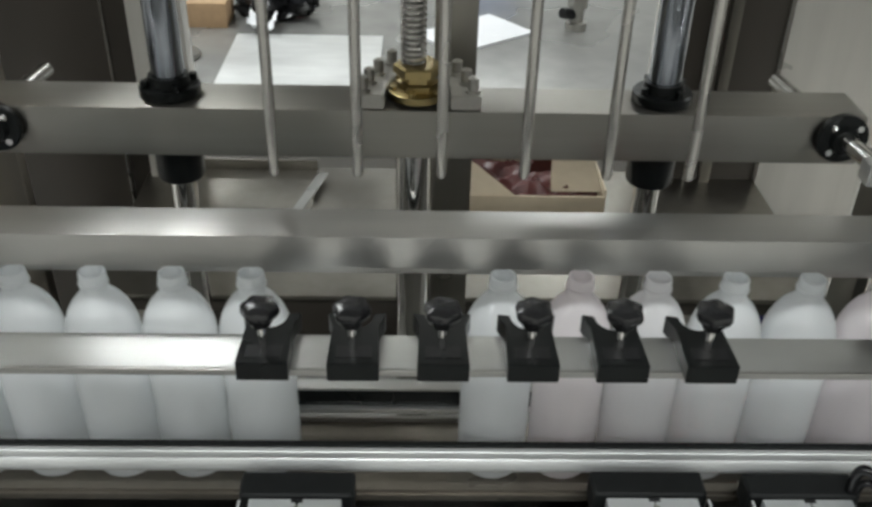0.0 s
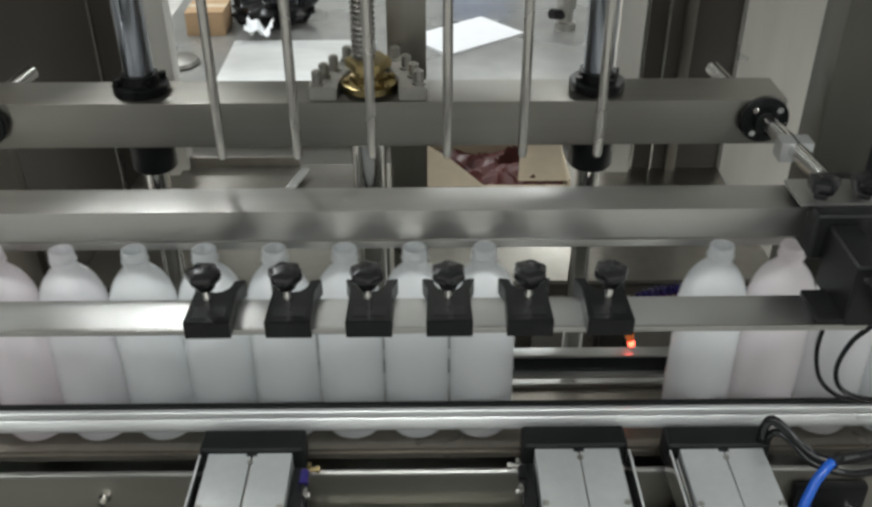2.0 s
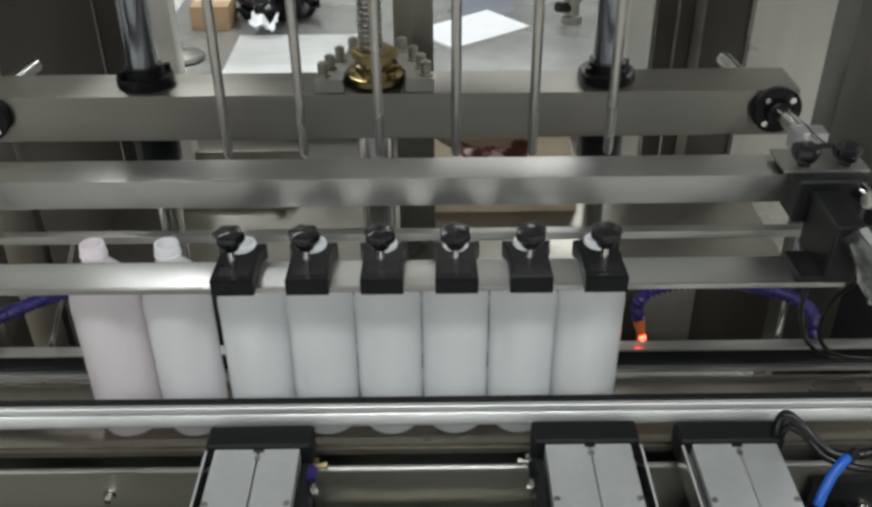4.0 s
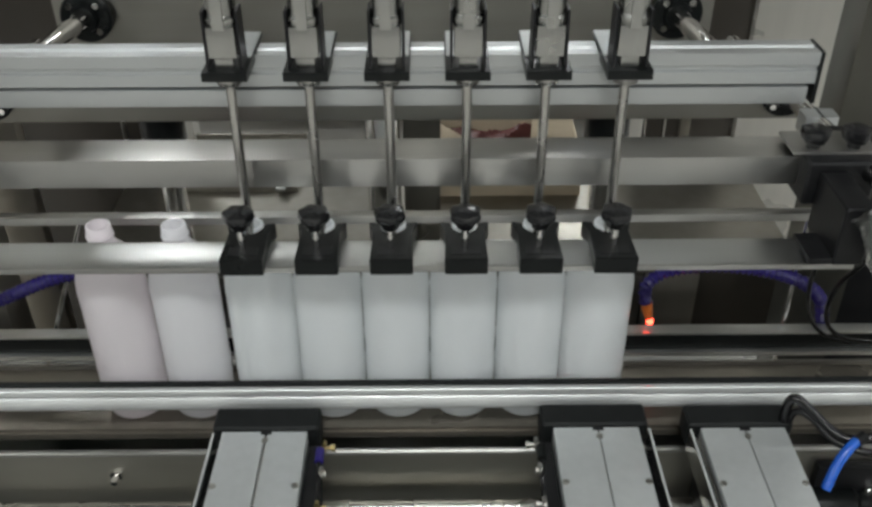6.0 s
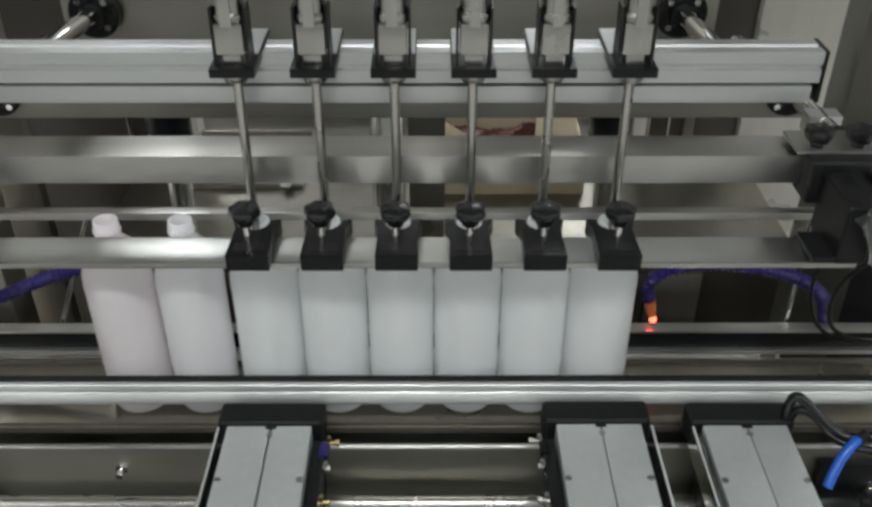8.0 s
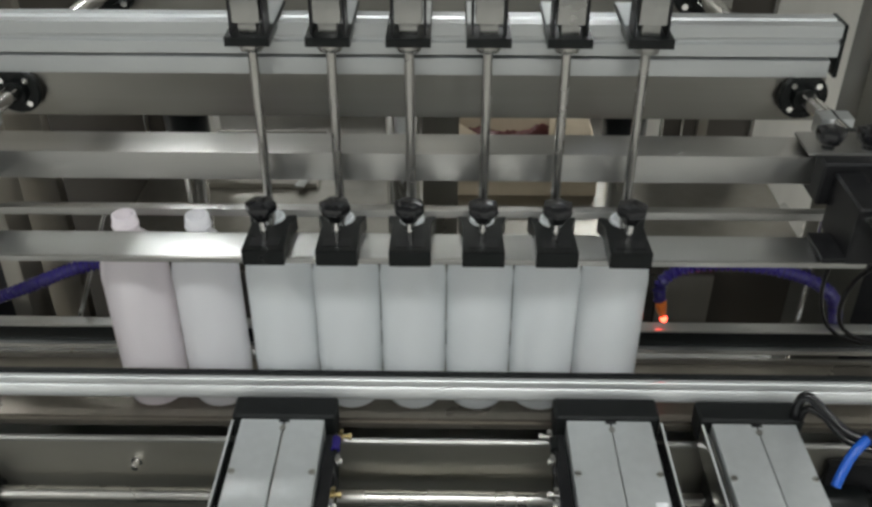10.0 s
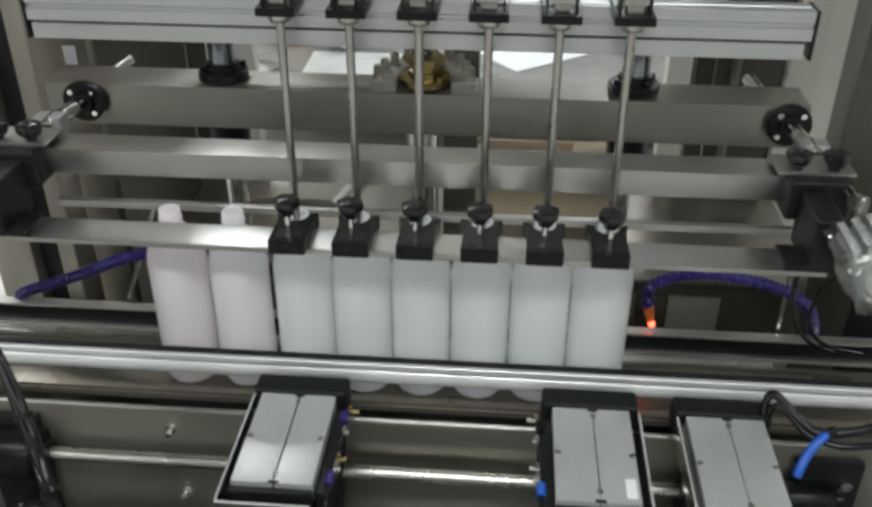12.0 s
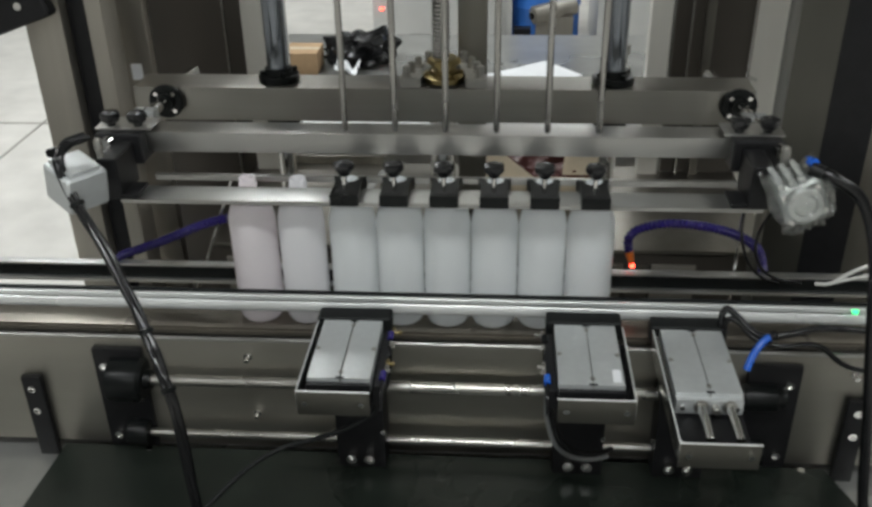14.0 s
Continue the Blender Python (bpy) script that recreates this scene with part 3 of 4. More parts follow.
for dx, dy in ((-0.068, 0.014), (-0.061, 0.040), (-0.050, 0.070), (-0.034, 0.104), (0.034, 0.104), (0.050, 0.070), (0.061, 0.040), (0.068, 0.014)):
    b = B()
    rod(b, (MX + dx, 0.284 + dy, 1.192), (MX + dx, 0.284 + dy, 1.195), 0.0095, 18)
    rod(b, (MX + dx, 0.284 + dy, 1.195), (MX + dx, 0.284 + dy, 1.211), 0.0068, 16, bev=0.0008)
    rod(b, (MX + dx, 0.284 + dy, 1.211), (MX + dx, 0.284 + dy, 1.2125), 0.0035, 6)
    part("socket_bolt", b, CAST, cross)

for sx in (-0.372, 0.250):
    co = thing("lift_column", (sx, 0.325, 0.62), "thick polished steel lift column", "column", "lift columns")
    part("shaft", rod(B(), (sx, 0.325, 1.06), (sx, 0.325, 2.05), 0.0205, 32), COLBLUE, co)
    part("lower_rod", rod(B(), (sx, 0.325, 0.615), (sx, 0.325, 1.06), 0.0165, 24), CHROME, co)
ls = thing("lead_screw", (MX, 0.328, 0.62), "steel lead screw beside a square guide post", "lead screw")
b = B()
prof = []
for i in range(150):
    z = 0.90 + i * 0.0075
    prof += [(0.0135, z), (0.0165, z + 0.0025), (0.0165, z + 0.005)]
part("thread", turned(b, MX - 0.006, 0.328, 0, [(0.0, 0.615), (0.012, 0.615)] + prof + [(0.0, prof[-1][1] + 0.001)], 16), RODSTEEL, ls)
part("guard_tube", rod(B(), (MX - 0.004, 0.315, 0.615), (MX - 0.004, 0.315, 1.105), 0.024, 24), CHROME, ls)
gp = thing("guide_post", (MX + 0.05, 0.45, 0.6), "square brownish stainless guide post", "post")
part("post", box(B(), MX + 0.022, MX + 0.078, 0.40, 0.45, 0.615, 2.05, 0.003), STEELV, gp)


# ---- uprights and side panels of the machine frame ----
def upright(x0, x1, y0, y1, material, label, z1=2.1, name="frame_upright"):
    u = thing(name, ((x0 + x1) / 2, (y0 + y1) / 2, 0), label, "upright", "frame uprights")
    part("post", box(B(), x0, x1, y0, y1, 0.012, z1, 0.004), material, u)
    part("foot_plate", box(B(), x0 - 0.02, x1 + 0.02, y0 - 0.003, y1 + 0.02, 0.0, 0.012, 0.002), STEELV, u)
    return u


upright(-0.921, -0.843, 0.47, 0.59, PALESTEEL, "wide brushed stainless frame upright")
# black strip draws the shaded inner side of the wide upright
upright(-0.841, -0.803, 0.50, 0.59, ANOD, "black upright strip")
upright(-0.800, -0.766, 0.49, 0.57, PALESTEEL, "slim brushed stainless frame upright")
lu = upright(-0.885, -0.762, 0.70, 0.73, PALESTEEL, "wide sheet steel upright with a white sticker")
part("sticker", box(B(), -0.812, -0.786, 0.6985, 0.6995, 1.047, 1.085, 0), PAPER, lu, "small white sticker")
upright(0.554, 0.632, 0.285, 0.355, DARKSTEEL, "dark steel frame upright beside the crossbar")
# black outer stretch of the same dark upright, darker towards the right
upright(0.634, 0.722, 0.300, 0.355, ANOD, "black upright strip")
upright(0.725, 0.86, 0.33, 0.40, STEELV, "wide brushed stainless frame upright")
for x0, x1, strips in ((-1.12, -0.6225, ((-0.671, 0.0045),)), (0.466, 0.668, ((0.467, 0.006), (0.511, 0.005), (0.548, 0.022)))):
    pn = thing("side_panel", ((x0 + x1) / 2, 1.0, 0), "dark smoked side panel with thin bright edges", "panel", "side panels")
    part("sheet", box(B(), x0, x1, 1.0, 1.008, 0.02, 2.05, 0.001), DARKPANEL, pn)
    part("foot_rail", box(B(), x0, x1, 0.99, 1.02, 0.0, 0.02, 0.002), STEELV, pn)
    for ex, ew in strips:
        part("edge_strip", box(B(), ex, ex + ew, 0.985, 0.9995, 0.02, 2.05, 0.001), POLISH if ew < 0.01 else STEELV, pn)
upright(-0.621, -0.514, 0.98, 1.03, POSTSTEEL, "pale stainless inner upright")
upright(0.412, 0.464, 0.98, 1.03, POSTSTEEL, "slim pale inner upright")
upright(0.670, 0.90, 0.985, 1.04, POSTSTEEL, "wide polished stainless door post, bright reflection put into its colour")

# cabinet behind the conveyor
cab = thing("rear_cabinet", (0, 0.8, 0), "low dark steel cabinet behind the conveyor with pale strips", "cabinet")
part("body", box(B(), -0.62, 0.66, 0.56, 1.02, 0.02, 0.69, 0.004), DARKPANEL, cab)
part("top", box(B(), -0.63, 0.67, 0.55, 1.03, 0.691, 0.70, 0.002), STEELV, cab)
for x0, x1, m in ((-0.60, -0.425, CABINET), (-0.415, -0.30, STEELV), (0.215, 0.295, CABINET), (0.30, 0.335, BELT), (0.40, 0.50, CABINET), (0.345, 0.395, STEELV)):
    part("door_strip", box(B(), x0, x1, 0.552, 0.5595, 0.05, 0.66, 0.001), m, cab)

# ---- the sliding guide frame with the six clamps (late place) ----
gf = thing("clamp_carriage", (MX, -0.02, 1.10), "sliding stainless guide frame with six black neck clamps", "guide frame")
part("box_bar", box(B(), -0.535, 0.412, 0.031, 0.081, 1.1485, 1.1825, 0.0020), STEEL, gf, "wide stainless box bar")
rail = box(B(), -0.545, 0.440, -0.064, -0.022, 1.1040, 1.1090, 0.001)
bmesh.ops.rotate(rail, verts=rail.verts, cent=(0, -0.064, 1.109), matrix=Matrix.Rotation(radians(5), 3, "X"))
part("clamp_rail", rail, RAIL, gf, "flat stainless clamp rail")
part("rail_lip", box(B(), -0.545, 0.440, -0.0670, -0.0642, 1.1025, 1.1088, 0.0008), STEEL, gf)
arcs = [(0.013 * math.sin(a), -0.030 + 0.018 - 0.020 * math.cos(a)) for a in [math.pi * (-0.5 + k / 10) for k in range(11)]]
for i in range(6):
    cx = -0.190 + 0.0760 * i
    outline = [(cx - 0.022, -0.082), (cx + 0.022, -0.082), (cx + 0.0205, -0.030), (cx + 0.026, -0.010)]
    outline += [(cx + 0.015 * math.cos(math.pi * k / 8), -0.012 - 0.020 * math.sin(math.pi * k / 8)) for k in range(9)]
    outline += [(cx - 0.026, -0.010), (cx - 0.0205, -0.030)]
    cl = part("neck_clamp", extrude_z(B(), outline, 1.1095, 1.1285, 0.0008), BLACK, gf, "black plastic neck clamp with a notch")
    part("pad", box(B(), cx - 0.015, cx - 0.002, -0.074, -0.058, 1.1287, 1.1292, 0), ANOD, cl)
    part("pad", box(B(), cx + 0.002, cx + 0.015, -0.074, -0.058, 1.1287, 1.1292, 0), ANOD, cl)
    part("stud", rod(B(), (cx - 0.001, -0.060, 1.1285), (cx - 0.001, -0.060, 1.156), 0.0038, 12), CHROME, cl)
    kb = B()
    prof = [(0.0, 0.0), (0.0085, 0.0), (0.0095, 0.004), (0.0145, 0.010), (0.0158, 0.014), (0.0150, 0.019), (0.010, 0.0215), (0.0, 0.022)]
    turned(kb, cx - 0.001, -0.060, 1.153, prof, 30)
    for v in kb.verts:
        dx, dy = v.co.x - cx + 0.001, v.co.y + 0.060
        rr = math.hypot(dx, dy)
        if rr > 0.009:
            k = 1 + 0.07 * math.cos(6 * math.atan2(dy, dx) + i)
            v.co.x, v.co.y = cx - 0.001 + dx * k, -0.060 + dy * k
    part("knob", kb, KNOB, cl, "black star knob")
for sgn, ex in ((-1, -0.527), (1, 0.402)):
    blk = part("end_block", box(B(), min(ex, ex + sgn * 0.075), max(ex, ex + sgn * 0.075), 0.006, 0.082, 1.136, 1.1875, 0.006, 3), ANOD, gf, "black end clamp block")
    part("hanger", box(B(), min(ex + sgn * 0.012, ex + sgn * 0.044), max(ex + sgn * 0.012, ex + sgn * 0.044), -0.072, 0.006, 1.110, 1.178, 0.005, 3), ANOD, gf, "black hanger arm")
    part("foot", box(B(), min(ex - sgn * 0.012, ex + sgn * 0.05), max(ex - sgn * 0.012, ex + sgn * 0.05), -0.070, -0.020, 1.111, 1.118, 0.002), ANOD, gf)
    part("slide_plate", box(B(), min(ex - sgn * 0.012, ex + sgn * 0.080), max(ex - sgn * 0.012, ex + sgn * 0.080), 0.024, 0.076, 1.1877, 1.1915, 0.0015), STEEL, gf)
    part("slide_clamp", box(B(), ex + sgn * 0.041 - 0.019 if sgn < 0 else ex + 0.057 - 0.019, ex + sgn * 0.041 + 0.019 if sgn < 0 else ex + 0.057 + 0.019, 0.083, 0.112, 1.140, 1.180, 0.003), ANOD, gf)
    for kx in (ex + sgn * 0.012, ex + sgn * 0.056):
        kb = B()
        turned(kb, kx, 0.036, 1.1850, [(0.0, 0.0), (0.007, 0.0), (0.007, 0.010), (0.013, 0.015), (0.0155, 0.022), (0.0150, 0.028), (0.009, 0.031), (0.0, 0.031)], 28)
        for v in kb.verts:
            dx, dy = v.co.x - kx, v.co.y - 0.036
            if math.hypot(dx, dy) > 0.009:
                k = 1 + 0.08 * math.cos(5 * math.atan2(dy, dx))
                v.co.x, v.co.y = kx + dx * k, 0.036 + dy * k
        part("lock_knob", kb, KNOB, gf, "black star knob")
    # air cylinder at the end, turned a little about its axis
    c0, c1 = (ex + 0.034, ex + 0.096) if sgn > 0 else (ex - 0.092, ex - 0.022)
    cc = Vector(((c0 + c1) / 2, -0.12, 1.160))
    spin = Matrix.Rotation(radians(-24), 3, "Y") if sgn > 0 else Matrix.Rotation(radians(-38), 3, "Z") @ Matrix.Rotation(radians(10), 3, "Y")
    cm = CLEAR if sgn > 0 else ALUGREY

    def lean(bm):
        bmesh.ops.rotate(bm, verts=bm.verts, cent=cc, matrix=spin)
        return bm

    cyl = part("end_cylinder", lean(box(B(), c0, c1, -0.152, -0.086, 1.130, 1.190, 0.010, 3)), cm, gf, "square air cylinder in crinkled clear wrap" if sgn > 0 else "square pale grey air cylinder")
    if sgn > 0:
        for xx in (-0.022, -0.007, 0.008):
            part("rib", lean(box(B(), cc.x + xx - 0.0045, cc.x + xx + 0.0045, -0.150, -0.088, 1.188, 1.200, 0.003)), cm, cyl)
    else:
        part("rib", lean(box(B(), c0 + 0.006, c1 - 0.006, -0.144, -0.094, 1.1895, 1.196, 0.003)), cm, cyl)
    if sgn > 0:
        part("end_cap", lean(turned(B(), (c0 + c1) / 2, -0.152, 1.160, [(0.0, 0.0), (0.028, 0.0), (0.028, 0.006), (0.024, 0.009), (0.017, 0.009), (0.015, 0.006), (0.0, 0.006)], 28, "Y")), cm, cyl)
        for a in range(4):
            an = math.pi / 4 + a * math.pi / 2
            part("cap_screw", lean(turned(B(), (c0 + c1) / 2 + 0.032 * math.cos(an), -0.152, 1.160 + 0.027 * math.sin(an), [(0.0, 0.0), (0.0045, 0.0), (0.0045, 0.003), (0.0, 0.003)], 12, "Y")), CHROME, cyl)
        wrap = B()
        bmesh.ops.create_icosphere(wrap, subdivisions=5, radius=1.0)
        for v in wrap.verts:
            c = v.co.normalized()
            k = max(abs(c.x), abs(c.z), abs(c.y))
            q = c / k * 0.86 + c * 0.14
            w = 0.93 + 0.16 * noise.noise(c * 2.6) + 0.30 * abs(noise.noise(Vector((c.x * 9.0, c.y * 4.0, c.z * 3.0)))) + 0.14 * abs(noise.noise(c * 15.0))
            v.co = cc + spin @ Vector((q.x * 0.037 * w, q.y * 0.040 * w - 0.004, q.z * 0.034 * w))
        part("clear_wrap", wrap, WRAP, cyl, "crinkled clear plastic wrap", smooth=False)
    b = B()
    fx = (c0 + c1) / 2 + (0.004 if sgn > 0 else -0.016)
    rod(b, (fx, -0.125, 1.186), (fx, -0.125, 1.204), 0.006, 6)
    rod(b, (fx, -0.125, 1.204), (fx, -0.125, 1.218), 0.0075, 14, bev=0.001)
    part("elbow_fitting", b, CAST, cyl)
    part("fitting_ring", rod(B(), (fx, -0.125, 1.213), (fx + sgn * 0.004, -0.140, 1.216), 0.0065, 14), BLUE if sgn > 0 else BLACK, cyl)
    part("silencer", turned(B(), fx - (0.020 if sgn > 0 else -0.045), -0.085, 1.188, [(0.0, 0.0), (0.005, 0.0), (0.005, 0.010), (0.0065, 0.012), (0.0065, 0.026), (0.004, 0.030), (0.0, 0.030)], 14), CAST, cyl)

# neck rail behind the bottles
nr = thing("neck_rail", (MX, 0.05, 1.09), "slim stainless rail behind the bottle necks", "rail")
part("bar", box(B(), -0.53, 0.46, 0.048, 0.058, 1.090, 1.100, 0.0015), STEEL, nr)
part("lower_bar", box(B(), -0.53, 0.46, 0.075, 0.085, 1.078, 1.086, 0.0015), STEEL, nr)
for p0, p1 in (((-0.412, 0.086, 1.080), (-0.500, 0.078, 0.858)), ((0.452, 0.084, 1.080), (0.452, 0.078, 0.858))):
    part("stay", rod(B(), p0, p1, 0.0028, 10), CHROME, nr, "thin slanting stay rod")

# ---- the filling carriage with six nozzles, built with its head level at z = 0 ----
HEAD0 = 1.295
fc = thing("filling_carriage", (0, 0, HEAD0), "aluminium filling carriage with six steel nozzles", "filling machine")
H = HEAD0
up = [(0.030, H - 0.027), (0.030, H - 0.014), (0.033, H - 0.012), (0.033, H - 0.009), (0.030, H - 0.007), (0.030, H + 0.006), (0.044, H + 0.006), (0.046, H + 0.003), (0.050, H + 0.003), (0.052, H + 0.006), (0.066, H + 0.006), (0.066, H - 0.027)]
part("upper_profile", extrude_x(B(), up, -0.505, 0.397), ALU, fc, "grooved aluminium profile")
part("lower_profile", box(B(), -0.500, 0.390, 0.027, 0.060, H - 0.048, H - 0.0295, 0.0015), ALU, fc, "plain aluminium bar")
for ex in (-0.507, 0.399):
    part("end_cap", box(B(), ex - 0.002, ex + 0.002, 0.029, 0.067, H - 0.049, H + 0.007, 0.001), BLACK, fc)
part("upper_beam", box(B(), -0.47, 0.36, 0.285, 0.385, H - 0.085, H + 0.02, 0.003), BEAM, fc, "stainless lift beam")
for sx in (-0.427, 0.312):
    part("flange", turned(B(), sx, 0.2845, H - 0.040, [(0.0, 0.0), (0.031, 0.0), (0.032, 0.002), (0.032, 0.010), (0.030, 0.012), (0.018, 0.012), (0.016, 0.022), (0.0, 0.022)], 30, "Y"), BLACK, fc, "round black four-bolt flange")
    for a in range(4):
        an = math.pi / 4 + a * math.pi / 2
        part("flange_bolt", turned(B(), sx + 0.023 * math.cos(an), 0.2725, H - 0.040 + 0.023 * math.sin(an), [(0.0, 0.0), (0.0042, 0.0), (0.0042, 0.004), (0.0, 0.004)], 12, "Y"), CHROME, fc)
    part("support_rod", rod(B(), (sx, 0.285, H - 0.040), (sx, 0.060, H - 0.020), 0.011, 22), CHROME, fc)
for i in range(6):
    nx = -0.195 + 0.078 * i
    nz = part("nozzle", turned(B(), nx, 0, H, [(0.0, -0.272), (0.0035, -0.272), (0.0050, -0.268), (0.0050, -0.012), (0.012, -0.010), (0.0135, -0.006), (0.0135, 0.0), (0.0, 0.0)], 22), RODSTEEL, fc, "slim stainless filling nozzle")
    part("mount_block", box(B(), nx - 0.022, nx + 0.022, -0.022, 0.0295, H, H + 0.0095, 0.0012), BLACK, nz, "black mounting block")
    part("mount_plate", box(B(), nx - 0.022, nx + 0.022, 0.0297, 0.086, H + 0.0065, H + 0.0095, 0.0006), BLACK, nz)
    part("bracket_top", box(B(), nx - 0.0205, nx + 0.0205, 0.016, 0.085, H + 0.0097, H + 0.0112, 0.0005), ALU, nz, "pale bracket plate")
    part("valve_foot", box(B(), nx - 0.0088, nx + 0.0088, -0.012, 0.008, H + 0.0096, H + 0.021, 0.0012), VALVE, nz)
    part("valve_body", box(B(), nx - 0.0135, nx + 0.0135, -0.0150, 0.012, H + 0.021, H + 0.052, 0.0022), VALVE, nz, "dull square valve body")
    part("valve_neck", turned(B(), nx, 0, H + 0.052, [(0.0, 0.0), (0.0165, 0.0), (0.0172, 0.002), (0.0172, 0.007), (0.0150, 0.010), (0.0150, 0.030), (0.0172, 0.033), (0.0172, 0.085), (0.0, 0.085)], 26), VALVE, nz, "polished valve neck")
    part("valve_strip", box(B(), nx - 0.0055, nx + 0.0055, -0.0195, -0.0152, H + 0.050, H + 0.125, 0.001), VALVE, nz)
    for sgn in (-1, 1):
        cheek = B()
        xa, xb = nx + sgn * 0.0150, nx + sgn * 0.0172
        extrude_x(cheek, [(-0.014, H + 0.0097), (0.0155, H + 0.0097), (0.013, H + 0.066), (-0.011, H + 0.066)], min(xa, xb), max(xa, xb))
        part("cheek", cheek, ANOD, nz, "dark side cheek")

# red beam of the bottle sensor
beam = bpy.data.lights.new("sensor_beam", "SPOT")
beam.energy, beam.color, beam.spot_size, beam.spot_blend, beam.shadow_soft_size = 2.5, (1.0, 0.03, 0.03), radians(3.5), 0.8, 0.001
beam_ob = new("sensor_beam", beam)
beam_ob.matrix_world = look((0.2745, 0.050, 0.945), (0.252, -0.046, 0.9345))

# ---- flexible arms, hoses and cables ----
fa = thing("sensor_arm", (0.50, 0.07, 0.90), "indigo segmented hose with glowing orange sensor tip", "sensor")
part("hose", tube(B(), [(0.268, 0.066, 0.962), (0.266, 0.068, 0.985), (0.285, 0.070, 1.003), (0.330, 0.072, 1.012), (0.395, 0.074, 1.006), (0.452, 0.076, 0.988), (0.486, 0.078, 0.962), (0.499, 0.080, 0.930), (0.503, 0.082, 0.905)], 0.0075, 12, 8, 0.0075), PURPLE, fa, "indigo segmented hose")
part("tip", turned(B(), 0, 0, 0, [(0.0, 0.0), (0.0040, 0.0), (0.0055, 0.006), (0.0070, 0.018), (0.0070, 0.026), (0.0, 0.027)], 18), ORANGE, fa).matrix_local = Matrix.Translation(Vector((0.274, 0.064, 0.938)) - ORIGIN[fa]) @ pose(0, 0, 0, 6, -14, 0)
tipm = B()
bmesh.ops.create_uvsphere(tipm, u_segments=14, v_segments=8, radius=0.0045)
part("lamp_lens", tipm, RED, fa, "glowing red lens").matrix_local = Matrix.Translation(Vector((0.275, 0.061, 0.936)) - ORIGIN[fa])
part("lead", tube(B(), [(0.503, 0.082, 0.908), (0.515, 0.070, 0.893), (0.545, 0.062, 0.890), (0.60, 0.060, 0.905), (0.66, 0.060, 0.93)], 0.003, 10, 8), RUBBER, fa)
for o in fa.children:
    if o.name.startswith(("tip", "lamp_lens")):
        o.data.transform(Matrix.Translation(ORIGIN[fa]))
fb = thing("sensor_arm", (-0.64, 0.07, 0.90), "indigo segmented hose of a bottle sensor", "sensor")
part("hose", tube(B(), [(-0.425, 0.072, 1.008), (-0.47, 0.072, 0.995), (-0.53, 0.072, 0.968), (-0.585, 0.072, 0.946), (-0.63, 0.072, 0.928), (-0.64, 0.074, 0.905)], 0.0075, 12, 8, 0.0075), PURPLE, fb, "indigo segmented hose")


def cable(name, pts, r, material, label, category="cable", group="cables", ribs=0.0):
    c = thing(name, pts[-1], label, category, group)
    part("sleeve", tube(B(), pts, r, 12, 10, ribs, 0.07), material, c)
    ends = smooth_path(pts, 10)
    d = (ends[1] - ends[0]).normalized()
    part("ferrule", rod(B(), ends[0] - d * 0.004, ends[0] + d * r * 1.6, r * 1.18, 14), ANOD, c)
    return c


hose_line = smooth_path([(-0.563, -0.10, 1.226), (-0.586, -0.12, 1.222), (-0.592, -0.145, 1.200), (-0.557, -0.17, 1.129), (-0.516, -0.20, 1.076), (-0.482, -0.23, 1.023), (-0.454, -0.26, 0.977), (-0.436, -0.285, 0.949), (-0.418, -0.305, 0.903), (-0.407, -0.315, 0.771), (-0.405, -0.320, 0.70), (-0.415, -0.325, 0.652)], 8)
hb = thing("hose_bundle", hose_line[-1], "shiny black air hoses twisted together, hanging from the cylinder", "hose", "cables")
for k in range(3):
    strand = []
    for n, p in enumerate(hose_line):
        a = 2 * math.pi * k / 3 + n * 0.16
        strand.append(p + Vector((math.cos(a), 0.3 * math.sin(a), 0.5 * math.sin(a))) * 0.0050)
    part("hose_strand", tube(B(), strand, 0.0052 if k else 0.0042, 10, 2), RUBBER, hb)
for n in (22, 46, 62):
    p, d = hose_line[n], (hose_line[n + 1] - hose_line[n - 1]).normalized()
    part("strap", rod(B(), p - d * 0.003, p + d * 0.003, 0.0112, 16), BLACK, hb)
cable("air_tube", [(-0.50, -0.42, 0.652), (-0.46, -0.39, 0.668), (-0.40, -0.34, 0.712), (-0.335, -0.285, 0.757), (-0.284, -0.25, 0.774), (-0.233, -0.235, 0.782), (-0.189, -0.215, 0.787), (-0.151, -0.195, 0.80), (-0.132, -0.18, 0.825), (-0.121, -0.17, 0.870), (-0.119, -0.165, 0.905)], 0.0040, MATTE, "black air tube looping over the base")
cable("air_tube", [(0.123, -0.246, 0.906), (0.126, -0.250, 0.865), (0.143, -0.240, 0.805), (0.172, -0.218, 0.760), (0.205, -0.200, 0.742), (0.232, -0.18, 0.735)], 0.0045, RUBBER, "thin black air tube below the cylinder")
